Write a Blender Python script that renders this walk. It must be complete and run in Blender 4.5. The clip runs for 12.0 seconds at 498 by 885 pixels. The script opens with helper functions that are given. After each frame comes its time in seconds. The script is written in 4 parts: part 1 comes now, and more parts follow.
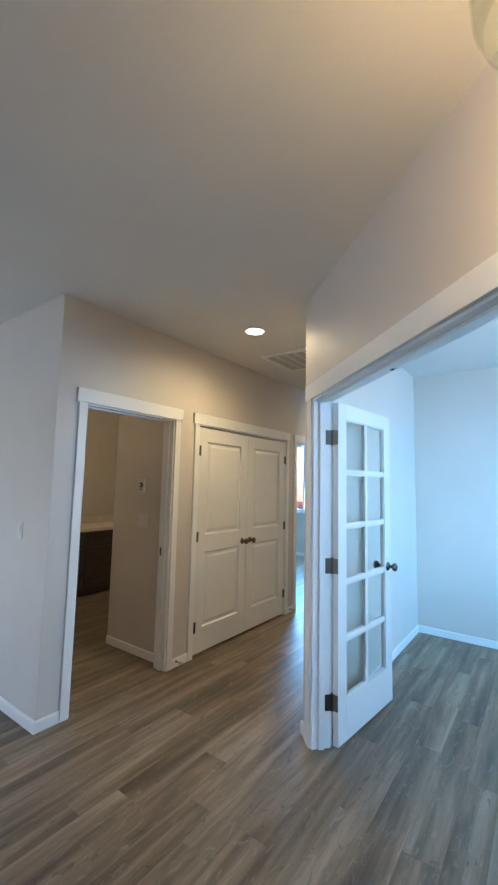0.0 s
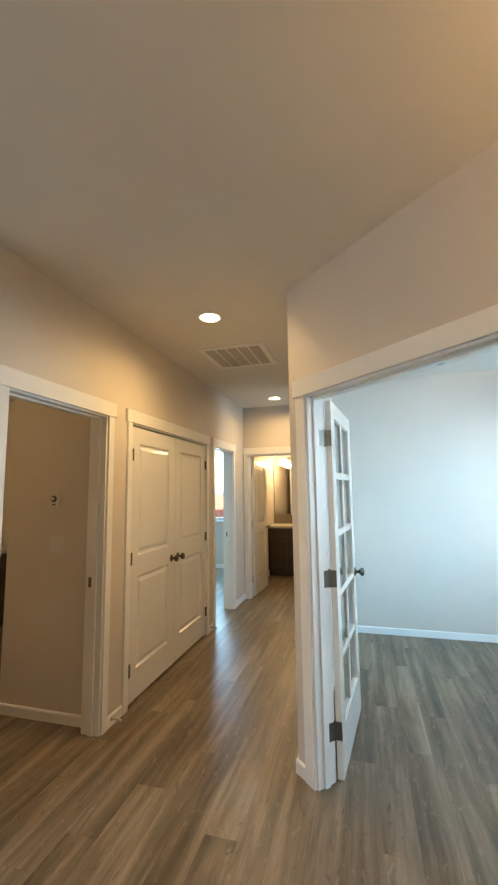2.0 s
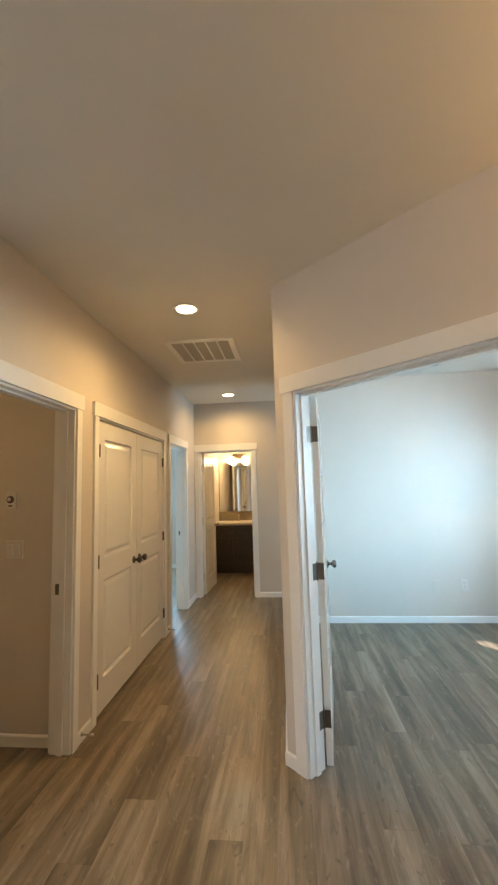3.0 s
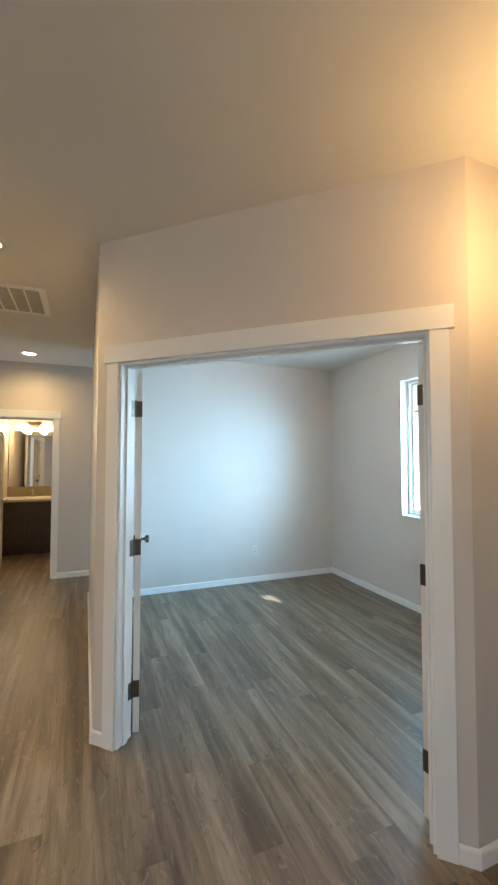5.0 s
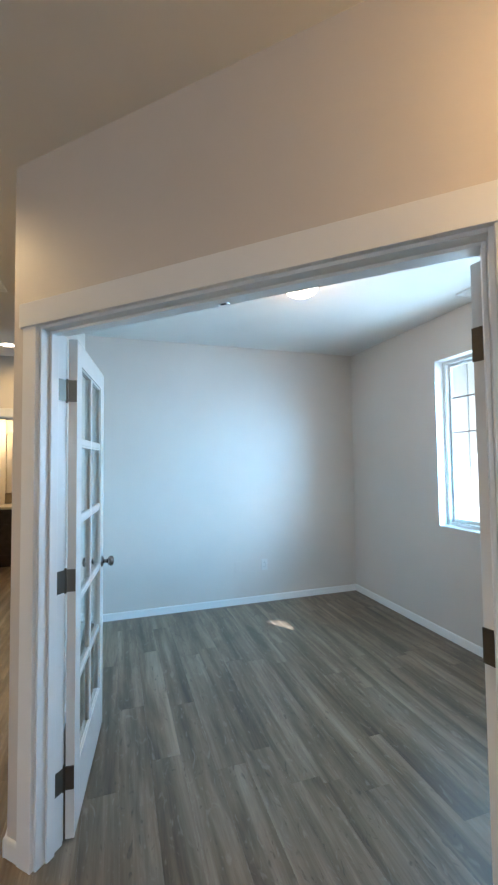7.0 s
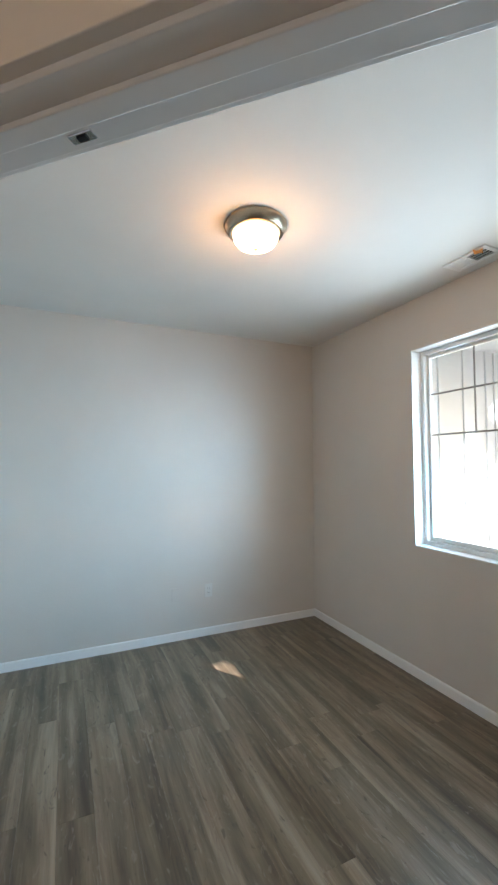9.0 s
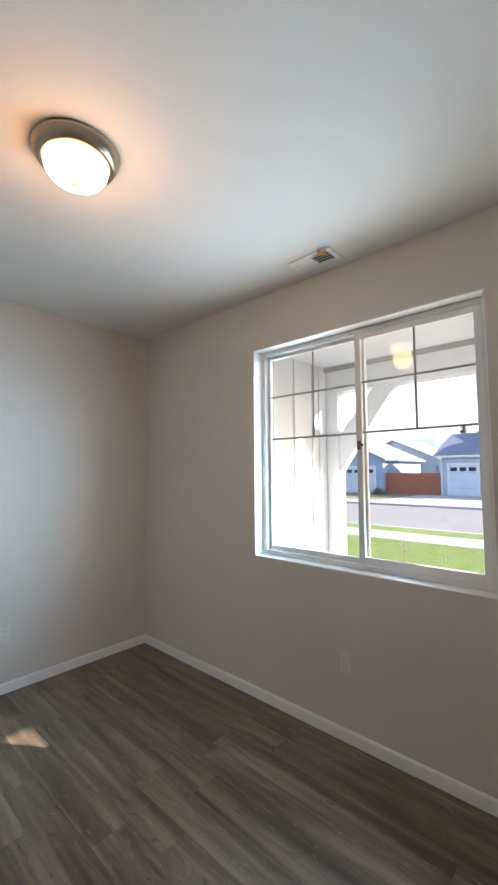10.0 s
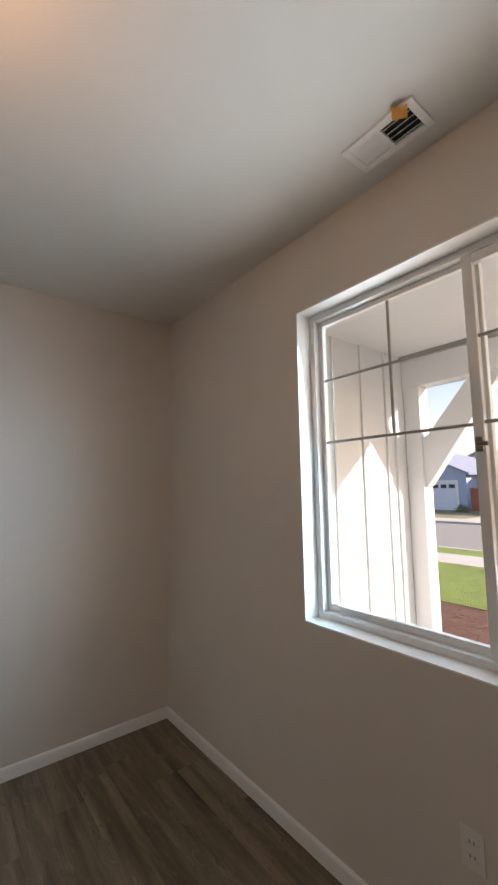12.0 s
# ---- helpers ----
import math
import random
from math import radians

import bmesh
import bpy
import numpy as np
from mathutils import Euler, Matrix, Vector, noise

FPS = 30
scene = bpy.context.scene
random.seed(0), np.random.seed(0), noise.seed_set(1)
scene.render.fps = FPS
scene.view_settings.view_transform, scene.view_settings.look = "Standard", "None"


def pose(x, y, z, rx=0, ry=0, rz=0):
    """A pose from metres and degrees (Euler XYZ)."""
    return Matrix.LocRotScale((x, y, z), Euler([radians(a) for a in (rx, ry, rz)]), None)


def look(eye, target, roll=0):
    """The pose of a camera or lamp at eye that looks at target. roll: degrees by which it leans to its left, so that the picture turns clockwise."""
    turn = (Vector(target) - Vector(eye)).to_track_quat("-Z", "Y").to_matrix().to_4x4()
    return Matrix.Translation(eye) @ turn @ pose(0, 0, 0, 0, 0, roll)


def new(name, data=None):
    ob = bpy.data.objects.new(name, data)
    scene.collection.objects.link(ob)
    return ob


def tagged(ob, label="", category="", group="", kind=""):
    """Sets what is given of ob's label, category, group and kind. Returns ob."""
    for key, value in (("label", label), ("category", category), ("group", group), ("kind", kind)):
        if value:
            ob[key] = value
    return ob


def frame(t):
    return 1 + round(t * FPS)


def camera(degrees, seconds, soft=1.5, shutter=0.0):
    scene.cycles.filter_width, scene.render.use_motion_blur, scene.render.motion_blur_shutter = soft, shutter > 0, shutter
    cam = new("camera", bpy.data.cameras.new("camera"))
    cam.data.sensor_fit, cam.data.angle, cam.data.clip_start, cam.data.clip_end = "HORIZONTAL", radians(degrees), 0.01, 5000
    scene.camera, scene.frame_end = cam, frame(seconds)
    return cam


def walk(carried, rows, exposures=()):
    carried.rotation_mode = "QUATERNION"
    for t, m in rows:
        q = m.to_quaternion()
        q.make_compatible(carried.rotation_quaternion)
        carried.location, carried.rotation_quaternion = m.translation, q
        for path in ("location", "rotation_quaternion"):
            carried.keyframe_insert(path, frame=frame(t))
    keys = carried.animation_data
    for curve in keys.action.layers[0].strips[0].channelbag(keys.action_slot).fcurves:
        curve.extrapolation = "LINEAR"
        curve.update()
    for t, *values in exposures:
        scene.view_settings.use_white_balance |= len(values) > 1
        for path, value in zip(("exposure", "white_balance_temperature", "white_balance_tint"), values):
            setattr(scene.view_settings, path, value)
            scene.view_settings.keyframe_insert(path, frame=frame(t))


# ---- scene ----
cam = camera(62.9, 12.0, 2.4)
PATH = [
    (0, (0.121, 0.153, 1.514), (-1.053, 1.76, 1.714), 1.3),
    (0.5, (-0.089, 0.145, 1.52), (-1.062, 1.882, 1.707), 0.8),
    (1, (-0.318, 0.121, 1.53), (-1.133, 1.938, 1.712), 0.2),
    (1.5, (-0.533, 0.155, 1.53), (-1.202, 2.027, 1.747), -0.0),
    (2, (-0.755, 0.147, 1.518), (-1.279, 2.063, 1.752), -0.8),
    (2.5, (-0.972, 0.101, 1.533), (-1.353, 2.054, 1.73), -1.9),
    (3, (-1.1, 0.111, 1.515), (-1.276, 2.092, 1.731), -1.7),
    (3.5, (-1.133, 0.109, 1.526), (-0.921, 2.087, 1.731), -1.0),
    (3.7, (-1.137, 0.116, 1.533), (-0.799, 2.078, 1.721), -0.6),
    (5.5, (-1.222, 0.114, 1.525), (-0.452, 1.958, 1.59), -0.0),
    (6, (-1.129, 0.272, 1.496), (-0.383, 2.126, 1.578), -0.0),
    (6.5, (-1.024, 0.455, 1.484), (-0.282, 2.311, 1.562), -0.5),
    (6.7, (-0.905, 0.54, 1.494), (-0.218, 2.416, 1.581), -0.9),
    (8.3, (-0.517, 1.086, 1.53), (0.021, 3.011, 1.608), -0.3),
    (8.5, (-0.495, 1.144, 1.521), (0.094, 3.054, 1.613), -0.2),
    (9, (-0.431, 1.297, 1.527), (0.393, 3.116, 1.631), -0.1),
    (9.5, (-0.328, 1.471, 1.53), (0.85, 3.079, 1.699), 0.5),
    (10, (-0.222, 1.627, 1.514), (1.249, 2.974, 1.652), -0.4),
    (10.5, (-0.094, 1.805, 1.522), (1.542, 2.947, 1.662), -0.9),
    (11, (0.123, 1.936, 1.517), (1.741, 3.102, 1.665), -0.7),
    (11.5, (0.339, 2.03, 1.504), (1.871, 3.307, 1.656), -0.3),
    (12, (0.545, 2.177, 1.527), (1.771, 3.741, 1.748), -0.9),
]
EXPOSURES = [(0.0, 2.55, 4850, 7), (0.8, 2.6, 5500, 8), (2.5, 2.65, 6600, 11), (3.5, 2.65, 6600, 12), (5.5, 2.45, 5700, 9), (6.7, 2.35, 5500, 10), (8.3, 2.15, 6550, 17), (9.5, 1.8, 6950, 21), (10.5, 1.55, 7250, 25), (12.0, 1.12, 8100, 30)]
walk(cam, [(t, look(eye, target, roll)) for t, eye, target, roll in PATH], EXPOSURES)

# ---------------------------------------------------------------- world, sun, large lights
SUN_DIR = Vector((1.25, -1.87, 1.03)).normalized()      # towards the sun
world = bpy.data.worlds.new("sky")
scene.world = world
world.use_nodes = True
wn = world.node_tree.nodes
sky = wn.new("ShaderNodeTexSky")
sky.sky_type, sky.sun_disc = "NISHITA", False
sky.sun_elevation = math.asin(SUN_DIR.z)
sky.sun_rotation = math.atan2(SUN_DIR.x, SUN_DIR.y)
world.node_tree.links.new(sky.outputs[0], wn["Background"].inputs[0])
wn["Background"].inputs[1].default_value = 0.15

sun = new("sun", bpy.data.lights.new("sun", "SUN"))
sun.data.energy, sun.data.angle, sun.data.color = 5.0, radians(0.5), (1.0, 0.99, 0.97)
sun.matrix_world = look((40, -40, 30), Vector((40, -40, 30)) - SUN_DIR)

WARM = (1.0, 0.65, 0.25)
DAY = (0.41, 0.74, 1.0)


def area_lamp(name, eye, target, w, h, watts, colour):
    ob = new(name, bpy.data.lights.new(name, "AREA"))
    ob.data.shape, ob.data.size, ob.data.size_y = "RECTANGLE", w, h
    ob.data.energy, ob.data.color = watts, colour
    ob.matrix_world = look(eye, target)
    return ob


def point_lamp(name, place, watts, colour, radius):
    ob = new(name, bpy.data.lights.new(name, "POINT"))
    ob.data.energy, ob.data.color, ob.data.shadow_soft_size = watts, colour, radius
    ob.location = place
    return ob


def spot_lamp(name, place, watts, colour, degrees):
    ob = new(name, bpy.data.lights.new(name, "SPOT"))
    ob.data.energy, ob.data.color, ob.data.shadow_soft_size = watts, colour, 0.05
    ob.data.spot_size, ob.data.spot_blend = radians(degrees), 0.9
    ob.location = place
    return ob


# area lamp set in the room window stands in for sky light
area_lamp("window_sky_light", (1.978, 2.793, 1.65), (-0.8, 3.3, 1.45), 1.40, 1.38, 6.3, DAY).data.spread = radians(150)
# added lamp imitates light thrown up to the ceiling by sunlit porch and lawn
area_lamp("window_bounce_fill", (1.978, 2.793, 1.65), (0.978, 2.793, 2.25), 1.38, 1.0, 2.0, (0.74, 0.92, 0.96)).data.spread = radians(125)
# added narrow lamp imitates glare along the window towards the back wall
area_lamp("window_glare_fill", (1.970, 3.38, 1.60), (-0.30, 4.84, 1.0), 0.18, 1.25, 3.2, (0.24, 0.65, 1.0)).data.spread = radians(78)
# likewise a stand-in lamp at the bedroom window
area_lamp("bedroom_sky_light", (-4.2, 7.98, 1.65), (-4.2, 5.0, 0.6), 1.4, 1.35, 18, DAY)
# added fill lamp for the passage; its window is unseen and assumed
area_lamp("passage_fill", (2.0, 5.38, 1.62), (-1.5, 5.42, 1.2), 0.78, 1.3, 5.6, DAY)
# added fill lamp behind the camera, at an assumed living area window
area_lamp("living_fill", (-3.95, -3.45, 1.5), (-2.0, 1.0, 1.2), 1.9, 1.6, 4.9, (0.80, 0.90, 1.0))
# lamps
point_lamp("foyer_bulb", (0.17, 0.87, 2.34), 2.5, (1.0, 0.56, 0.18), 0.06)
spot_lamp("hall_bulb", (-1.74, 2.745, 2.725), 12.6, WARM, 168)
spot_lamp("hall_end_bulb", (-1.83, 5.40, 2.725), 8, WARM, 168)
point_lamp("bath_bulb", (-2.15, 7.72, 2.0), 1.4, WARM, 0.05)
point_lamp("bath_bulb", (-1.89, 7.72, 2.0), 1.4, WARM, 0.05)
point_lamp("laundry_bulb", (-4.2, 2.5, 2.56), 3.2, WARM, 0.09)
point_lamp("room_bulb", (0.432, 3.115, 2.56), 1.8, (1.0, 0.52, 0.19), 0.09)

# ---------------------------------------------------------------- materials


def material(name, build):
    m = bpy.data.materials.new(name)
    m.use_nodes = True
    nt = m.node_tree
    build(nt, nt.nodes, nt.nodes["Principled BSDF"])
    return m


def link(nt, a, b):
    nt.links.new(a, b)


def coords(nt, scale=(1, 1, 1)):
    geo = nt.nodes.new("ShaderNodeTexCoord")
    mp = nt.nodes.new("ShaderNodeMapping")
    mp.inputs["Scale"].default_value = scale
    link(nt, geo.outputs["Object"], mp.inputs["Vector"])
    return mp.outputs["Vector"]


def noise_tex(nt, vec, scale, detail=4.0, rough=0.55):
    n = nt.nodes.new("ShaderNodeTexNoise")
    n.inputs["Scale"].default_value, n.inputs["Detail"].default_value, n.inputs["Roughness"].default_value = scale, detail, rough
    link(nt, vec, n.inputs["Vector"])
    return n


def ramp(nt, fac, stops):
    r = nt.nodes.new("ShaderNodeValToRGB")
    el = r.color_ramp.elements
    while len(el) < len(stops):
        el.new(0.5)
    for e, (p, c) in zip(el, stops):
        e.position, e.color = p, (*c, 1)
    link(nt, fac, r.inputs["Fac"])
    return r.outputs["Color"]


def bump(nt, bsdf, height, strength, distance):
    b = nt.nodes.new("ShaderNodeBump")
    b.inputs["Strength"].default_value, b.inputs["Distance"].default_value = strength, distance
    link(nt, height, b.inputs["Height"])
    link(nt, b.outputs["Normal"], bsdf.inputs["Normal"])


def mix_col(nt, fac, a, b, mode="MIX"):
    n = nt.nodes.new("ShaderNodeMix")
    n.data_type, n.blend_type = "RGBA", mode
    for sock, v in ((n.inputs[0], fac), (n.inputs[6], a), (n.inputs[7], b)):
        if isinstance(v, (float, int)):
            sock.default_value = v
        elif isinstance(v, tuple):
            sock.default_value = (*v, 1)
        else:
            link(nt, v, sock)
    return n.outputs[2]


def painted(name, colour, rough, texture=0.25, scale=55.0, vary=0.05):
    """Paint on drywall or wood: faint blotches and a fine roller relief."""
    def build(nt, nodes, bsdf):
        v = coords(nt)
        big = noise_tex(nt, v, 1.7, 3)
        dark = tuple(c * (1 - vary) for c in colour)
        link(nt, ramp(nt, big.outputs["Fac"], ((0.3, dark), (0.7, colour))), bsdf.inputs["Base Color"])
        fine = noise_tex(nt, v, scale, 3)
        bump(nt, bsdf, fine.outputs["Fac"], texture, 0.002)
        mid = noise_tex(nt, v, 6.0, 3)
        rr = nt.nodes.new("ShaderNodeMapRange")
        rr.inputs["To Min"].default_value, rr.inputs["To Max"].default_value = rough - 0.06, rough + 0.06
        link(nt, mid.outputs["Fac"], rr.inputs["Value"])
        link(nt, rr.outputs["Result"], bsdf.inputs["Roughness"])
    return material(name, build)


def metal(name, colour, rough):
    def build(nt, nodes, bsdf):
        v = coords(nt, (1, 1, 12))
        n = noise_tex(nt, v, 60, 3)
        link(nt, ramp(nt, n.outputs["Fac"], ((0.3, tuple(c * 0.8 for c in colour)), (0.7, colour))), bsdf.inputs["Base Color"])
        bsdf.inputs["Metallic"].default_value, bsdf.inputs["Roughness"].default_value = 1.0, rough
    return material(name, build)


def plain(name, colour, rough=0.5, vary=0.15, scale=20.0, bumpy=0.0):
    def build(nt, nodes, bsdf):
        v = coords(nt)
        n = noise_tex(nt, v, scale, 5)
        m = noise_tex(nt, v, scale * 0.08, 3)
        c1 = ramp(nt, n.outputs["Fac"], ((0.25, tuple(c * (1 - vary) for c in colour)), (0.75, tuple(min(1, c * (1 + vary)) for c in colour))))
        c2 = ramp(nt, m.outputs["Fac"], ((0.3, (0.86, 0.86, 0.86)), (0.7, (1, 1, 1))))
        link(nt, mix_col(nt, 1.0, c1, c2, "MULTIPLY"), bsdf.inputs["Base Color"])
        bsdf.inputs["Roughness"].default_value = rough
        if bumpy:
            bump(nt, bsdf, n.outputs["Fac"], 0.5, bumpy)
    return material(name, build)


def emitter(name, colour, strength):
    def build(nt, nodes, bsdf):
        bsdf.inputs["Base Color"].default_value = (0.9, 0.88, 0.84, 1)
        bsdf.inputs["Emission Color"].default_value = (*colour, 1)
        bsdf.inputs["Emission Strength"].default_value = strength
    return material(name, build)


def glass_build(nt, nodes, bsdf):
    out = nodes["Material Output"]
    tr, gl, mx, lw = (nodes.new(n) for n in ("ShaderNodeBsdfTransparent", "ShaderNodeBsdfGlossy", "ShaderNodeMixShader", "ShaderNodeLayerWeight"))
    lw.inputs["Blend"].default_value = 0.5
    po, ma = nodes.new("ShaderNodeMath"), nodes.new("ShaderNodeMath")
    po.operation, ma.operation = "POWER", "MULTIPLY_ADD"
    po.inputs[1].default_value = 5.0
    link(nt, lw.outputs["Facing"], po.inputs[0])
    link(nt, po.outputs[0], ma.inputs[0])
    ma.inputs[1].default_value, ma.inputs[2].default_value = 0.6, 0.04
    tr.inputs["Color"].default_value = (0.95, 0.97, 0.96, 1)
    gl.inputs["Roughness"].default_value = 0.02
    link(nt, ma.outputs[0], mx.inputs[0])
    link(nt, tr.outputs[0], mx.inputs[1])
    link(nt, gl.outputs[0], mx.inputs[2])
    link(nt, mx.outputs[0], out.inputs["Surface"])
    nodes.remove(bsdf)


def floor_build(nt, nodes, bsdf):
    info = nodes.new("ShaderNodeObjectInfo")
    geo = nodes.new("ShaderNodeNewGeometry")
    isl = nodes.new("ShaderNodeMath")
    link(nt, info.outputs["Random"], isl.inputs[0])
    link(nt, geo.outputs["Random Per Island"], isl.inputs[1])
    wrap = nodes.new("ShaderNodeMath")
    wrap.operation = "FRACT"
    link(nt, isl.outputs[0], wrap.inputs[0])
    rnd = wrap.outputs[0]
    off = nodes.new("ShaderNodeVectorMath")
    off.operation = "MULTIPLY_ADD"
    comb = nodes.new("ShaderNodeCombineXYZ")
    for i in range(3):
        link(nt, rnd, comb.inputs[i])
    link(nt, comb.outputs[0], off.inputs[0])
    off.inputs[1].default_value = (37.0, 53.0, 19.0)
    link(nt, geo.outputs["Position"], off.inputs[2])

    def mapped(scale):
        mp = nodes.new("ShaderNodeMapping")
        mp.inputs["Scale"].default_value = scale
        link(nt, off.outputs[0], mp.inputs["Vector"])
        return mp.outputs["Vector"]
    streak = noise_tex(nt, mapped((11, 0.55, 1)), 1.0, 5, 0.60)       # long soft grain
    streak.inputs["Distortion"].default_value = 0.35
    fleck = noise_tex(nt, mapped((20, 6, 1)), 1.0, 3, 0.5)            # pale flecks beside knots
    fleck.inputs["Distortion"].default_value = 2.6
    fine = noise_tex(nt, mapped((160, 5, 1)), 1.0, 4, 0.6)          # pores
    cloud = noise_tex(nt, mapped((7, 0.9, 1)), 1.0, 4)             # cathedral blotches
    cloud.inputs["Distortion"].default_value = 1.6
    base = ramp(nt, streak.outputs["Fac"], ((0.34, FLOOR_A), (0.5, FLOOR_B), (0.68, FLOOR_C)))
    tone = ramp(nt, rnd, ((0.0, (0.94, 0.93, 0.92)), (0.5, (1.0, 0.99, 0.98)), (1.0, (1.06, 1.05, 1.04))))
    c = mix_col(nt, 1.0, base, tone, "MULTIPLY")
    c = mix_col(nt, 0.60, c, ramp(nt, cloud.outputs["Fac"], ((0.36, (0.52, 0.51, 0.50)), (0.60, (1.22, 1.22, 1.22)))), "MULTIPLY")
    c = mix_col(nt, 0.20, c, ramp(nt, fine.outputs["Fac"], ((0.35, (0.5, 0.49, 0.48)), (0.6, (1.1, 1.1, 1.1)))), "MULTIPLY")
    c = mix_col(nt, ramp(nt, fleck.outputs["Fac"], ((0.60, (0, 0, 0)), (0.72, (0.34, 0.34, 0.34)))), c, (0.36, 0.32, 0.265))
    c = mix_col(nt, ramp(nt, fleck.outputs["Fac"], ((0.28, (0.6, 0.6, 0.6)), (0.37, (0, 0, 0)))), c, (0.060, 0.046, 0.033))
    link(nt, c, bsdf.inputs["Base Color"])
    rr = nodes.new("ShaderNodeMapRange")
    rr.inputs["To Min"].default_value, rr.inputs["To Max"].default_value = 0.30, 0.48
    link(nt, streak.outputs["Fac"], rr.inputs["Value"])
    link(nt, rr.outputs["Result"], bsdf.inputs["Roughness"])
    bump(nt, bsdf, fine.outputs["Fac"], 0.15, 0.001)


FLOOR_A, FLOOR_B, FLOOR_C = (0.098, 0.071, 0.043), (0.190, 0.145, 0.096), (0.31, 0.254, 0.185)
M_WALL = painted("wall_paint", (0.66, 0.60, 0.54), 0.55)
M_CEIL = painted("ceiling_paint", (0.76, 0.74, 0.70), 0.8, 0.2, 40.0)
M_TRIM = painted("trim_paint", (0.84, 0.83, 0.81), 0.32, 0.06, 30.0, 0.02)
M_DOOR = painted("door_paint", (0.82, 0.80, 0.77), 0.17, 0.05, 30.0, 0.02)
M_FLOOR = material("vinyl_plank", floor_build)
M_GLASS = material("glass", glass_build)
M_NICKEL = metal("brushed_nickel", (0.48, 0.39, 0.29), 0.28)
M_HINGE = metal("hinge_metal", (0.17, 0.15, 0.125), 0.35)
M_BRONZE = metal("aged_bronze", (0.17, 0.13, 0.095), 0.3)
# nickel with the dark room it mirrors put into its colour
M_SATIN = metal("nickel_dark_reflection", (0.24, 0.23, 0.22), 0.22)
M_CHROME = metal("chrome", (0.8, 0.8, 0.8), 0.12)
M_MIRROR = metal("mirror_silver", (0.9, 0.9, 0.9), 0.01)
M_PLASTIC = plain("white_plastic", (0.74, 0.71, 0.67), 0.35, 0.03)
M_VINYL = plain("window_vinyl", (0.80, 0.80, 0.79), 0.4, 0.03)
# grille bar grey, used too for the painted shadow line at the porch beam
M_MUNTIN = plain("muntin_bar", (0.34, 0.35, 0.34), 0.5, 0.05)
# near-black for dark parts, and for painted shade in holes, slots and vents
M_DARK = plain("flat_near_black", (0.02, 0.02, 0.02), 0.8)
M_VENT = plain("vent_enamel", (0.88, 0.87, 0.85), 0.45, 0.04)
# darker copy of the vent enamel, with the shade between louvres painted in
M_SLAT = plain("vent_louvre_shaded", (0.52, 0.50, 0.46), 0.5, 0.04)
M_ORANGE = plain("orange_paper", (0.75, 0.30, 0.06), 0.7, 0.2)
M_CAB = plain("espresso_wood", (0.070, 0.055, 0.044), 0.4, 0.3, 12)
M_TOP = plain("cream_laminate", (0.72, 0.66, 0.55), 0.3, 0.06, 60)
M_SPLASH = plain("tan_tile", (0.27, 0.225, 0.15), 0.35, 0.12, 14)
M_SIDING = painted("siding_paint", (0.62, 0.67, 0.71), 0.6, 0.3, 25.0)
M_BULB = emitter("lamp_glow", (1.0, 0.80, 0.52), 3.0)
M_DOME = emitter("dome_glow", (1.0, 0.80, 0.52), 1.8)
M_CONC = plain("concrete", (0.46, 0.45, 0.43), 0.85, 0.12, 9, 0.003)
M_ASPH = plain("asphalt", (0.24, 0.235, 0.235), 0.9, 0.18, 25, 0.004)
M_GRASS = plain("lawn_blades", (0.155, 0.225, 0.045), 0.8, 0.35, 5)
M_SOIL = plain("bark_mulch", (0.14, 0.065, 0.045), 0.95, 0.5, 24, 0.02)
M_EARTH = plain("dry_ground", (0.20, 0.19, 0.11), 0.95, 0.3, 1.2)
M_BLUE = plain("slate_blue_siding", (0.26, 0.36, 0.54), 0.7, 0.08, 4)
M_GREY = plain("blue_grey_siding", (0.38, 0.47, 0.64), 0.7, 0.08, 4)
M_SHINGLE = plain("roof_shingle", (0.21, 0.25, 0.35), 0.9, 0.3, 8)
M_LIGHTROOF = plain("pale_roof", (0.60, 0.58, 0.57), 0.9, 0.2, 8)
M_GARAGE = plain("garage_paint", (0.54, 0.62, 0.78), 0.5, 0.04)
M_FENCE = plain("red_cedar", (0.40, 0.12, 0.07), 0.8, 0.3, 6)
# distance haze is mixed into the hill's base colour
M_HILL = plain("wooded_hill", (0.32, 0.38, 0.42), 1.0, 0.4, 0.06)
M_LEAF = plain("leaf_green", (0.08, 0.115, 0.06), 0.7, 0.4, 12)
M_BARK = plain("bark", (0.12, 0.085, 0.06), 0.9, 0.3, 12)
M_CANE = plain("dry_tan_stem", (0.42, 0.33, 0.20), 0.8, 0.2, 12)
M_RUBBER = plain("white_rubber", (0.7, 0.7, 0.68), 0.7, 0.03)

# ---------------------------------------------------------------- building helpers


def box(bm, x0, x1, y0, y1, z0, z1, m=None, bevel=0.0):
    r = bmesh.ops.create_cube(bm, size=1.0)
    vs = r["verts"]
    bmesh.ops.scale(bm, vec=(abs(x1 - x0), abs(y1 - y0), abs(z1 - z0)), verts=vs)
    bmesh.ops.translate(bm, vec=((x0 + x1) / 2, (y0 + y1) / 2, (z0 + z1) / 2), verts=vs)
    if bevel:
        es = list({e for v in vs for e in v.link_edges})
        b = bmesh.ops.bevel(bm, geom=es, offset=bevel, segments=2, affect="EDGES", profile=0.5)
        vs = list({v for f in b["faces"] for v in f.verts} | {v for v in vs if v.is_valid})
    if m is not None:
        bmesh.ops.transform(bm, matrix=m, verts=vs)
    return vs


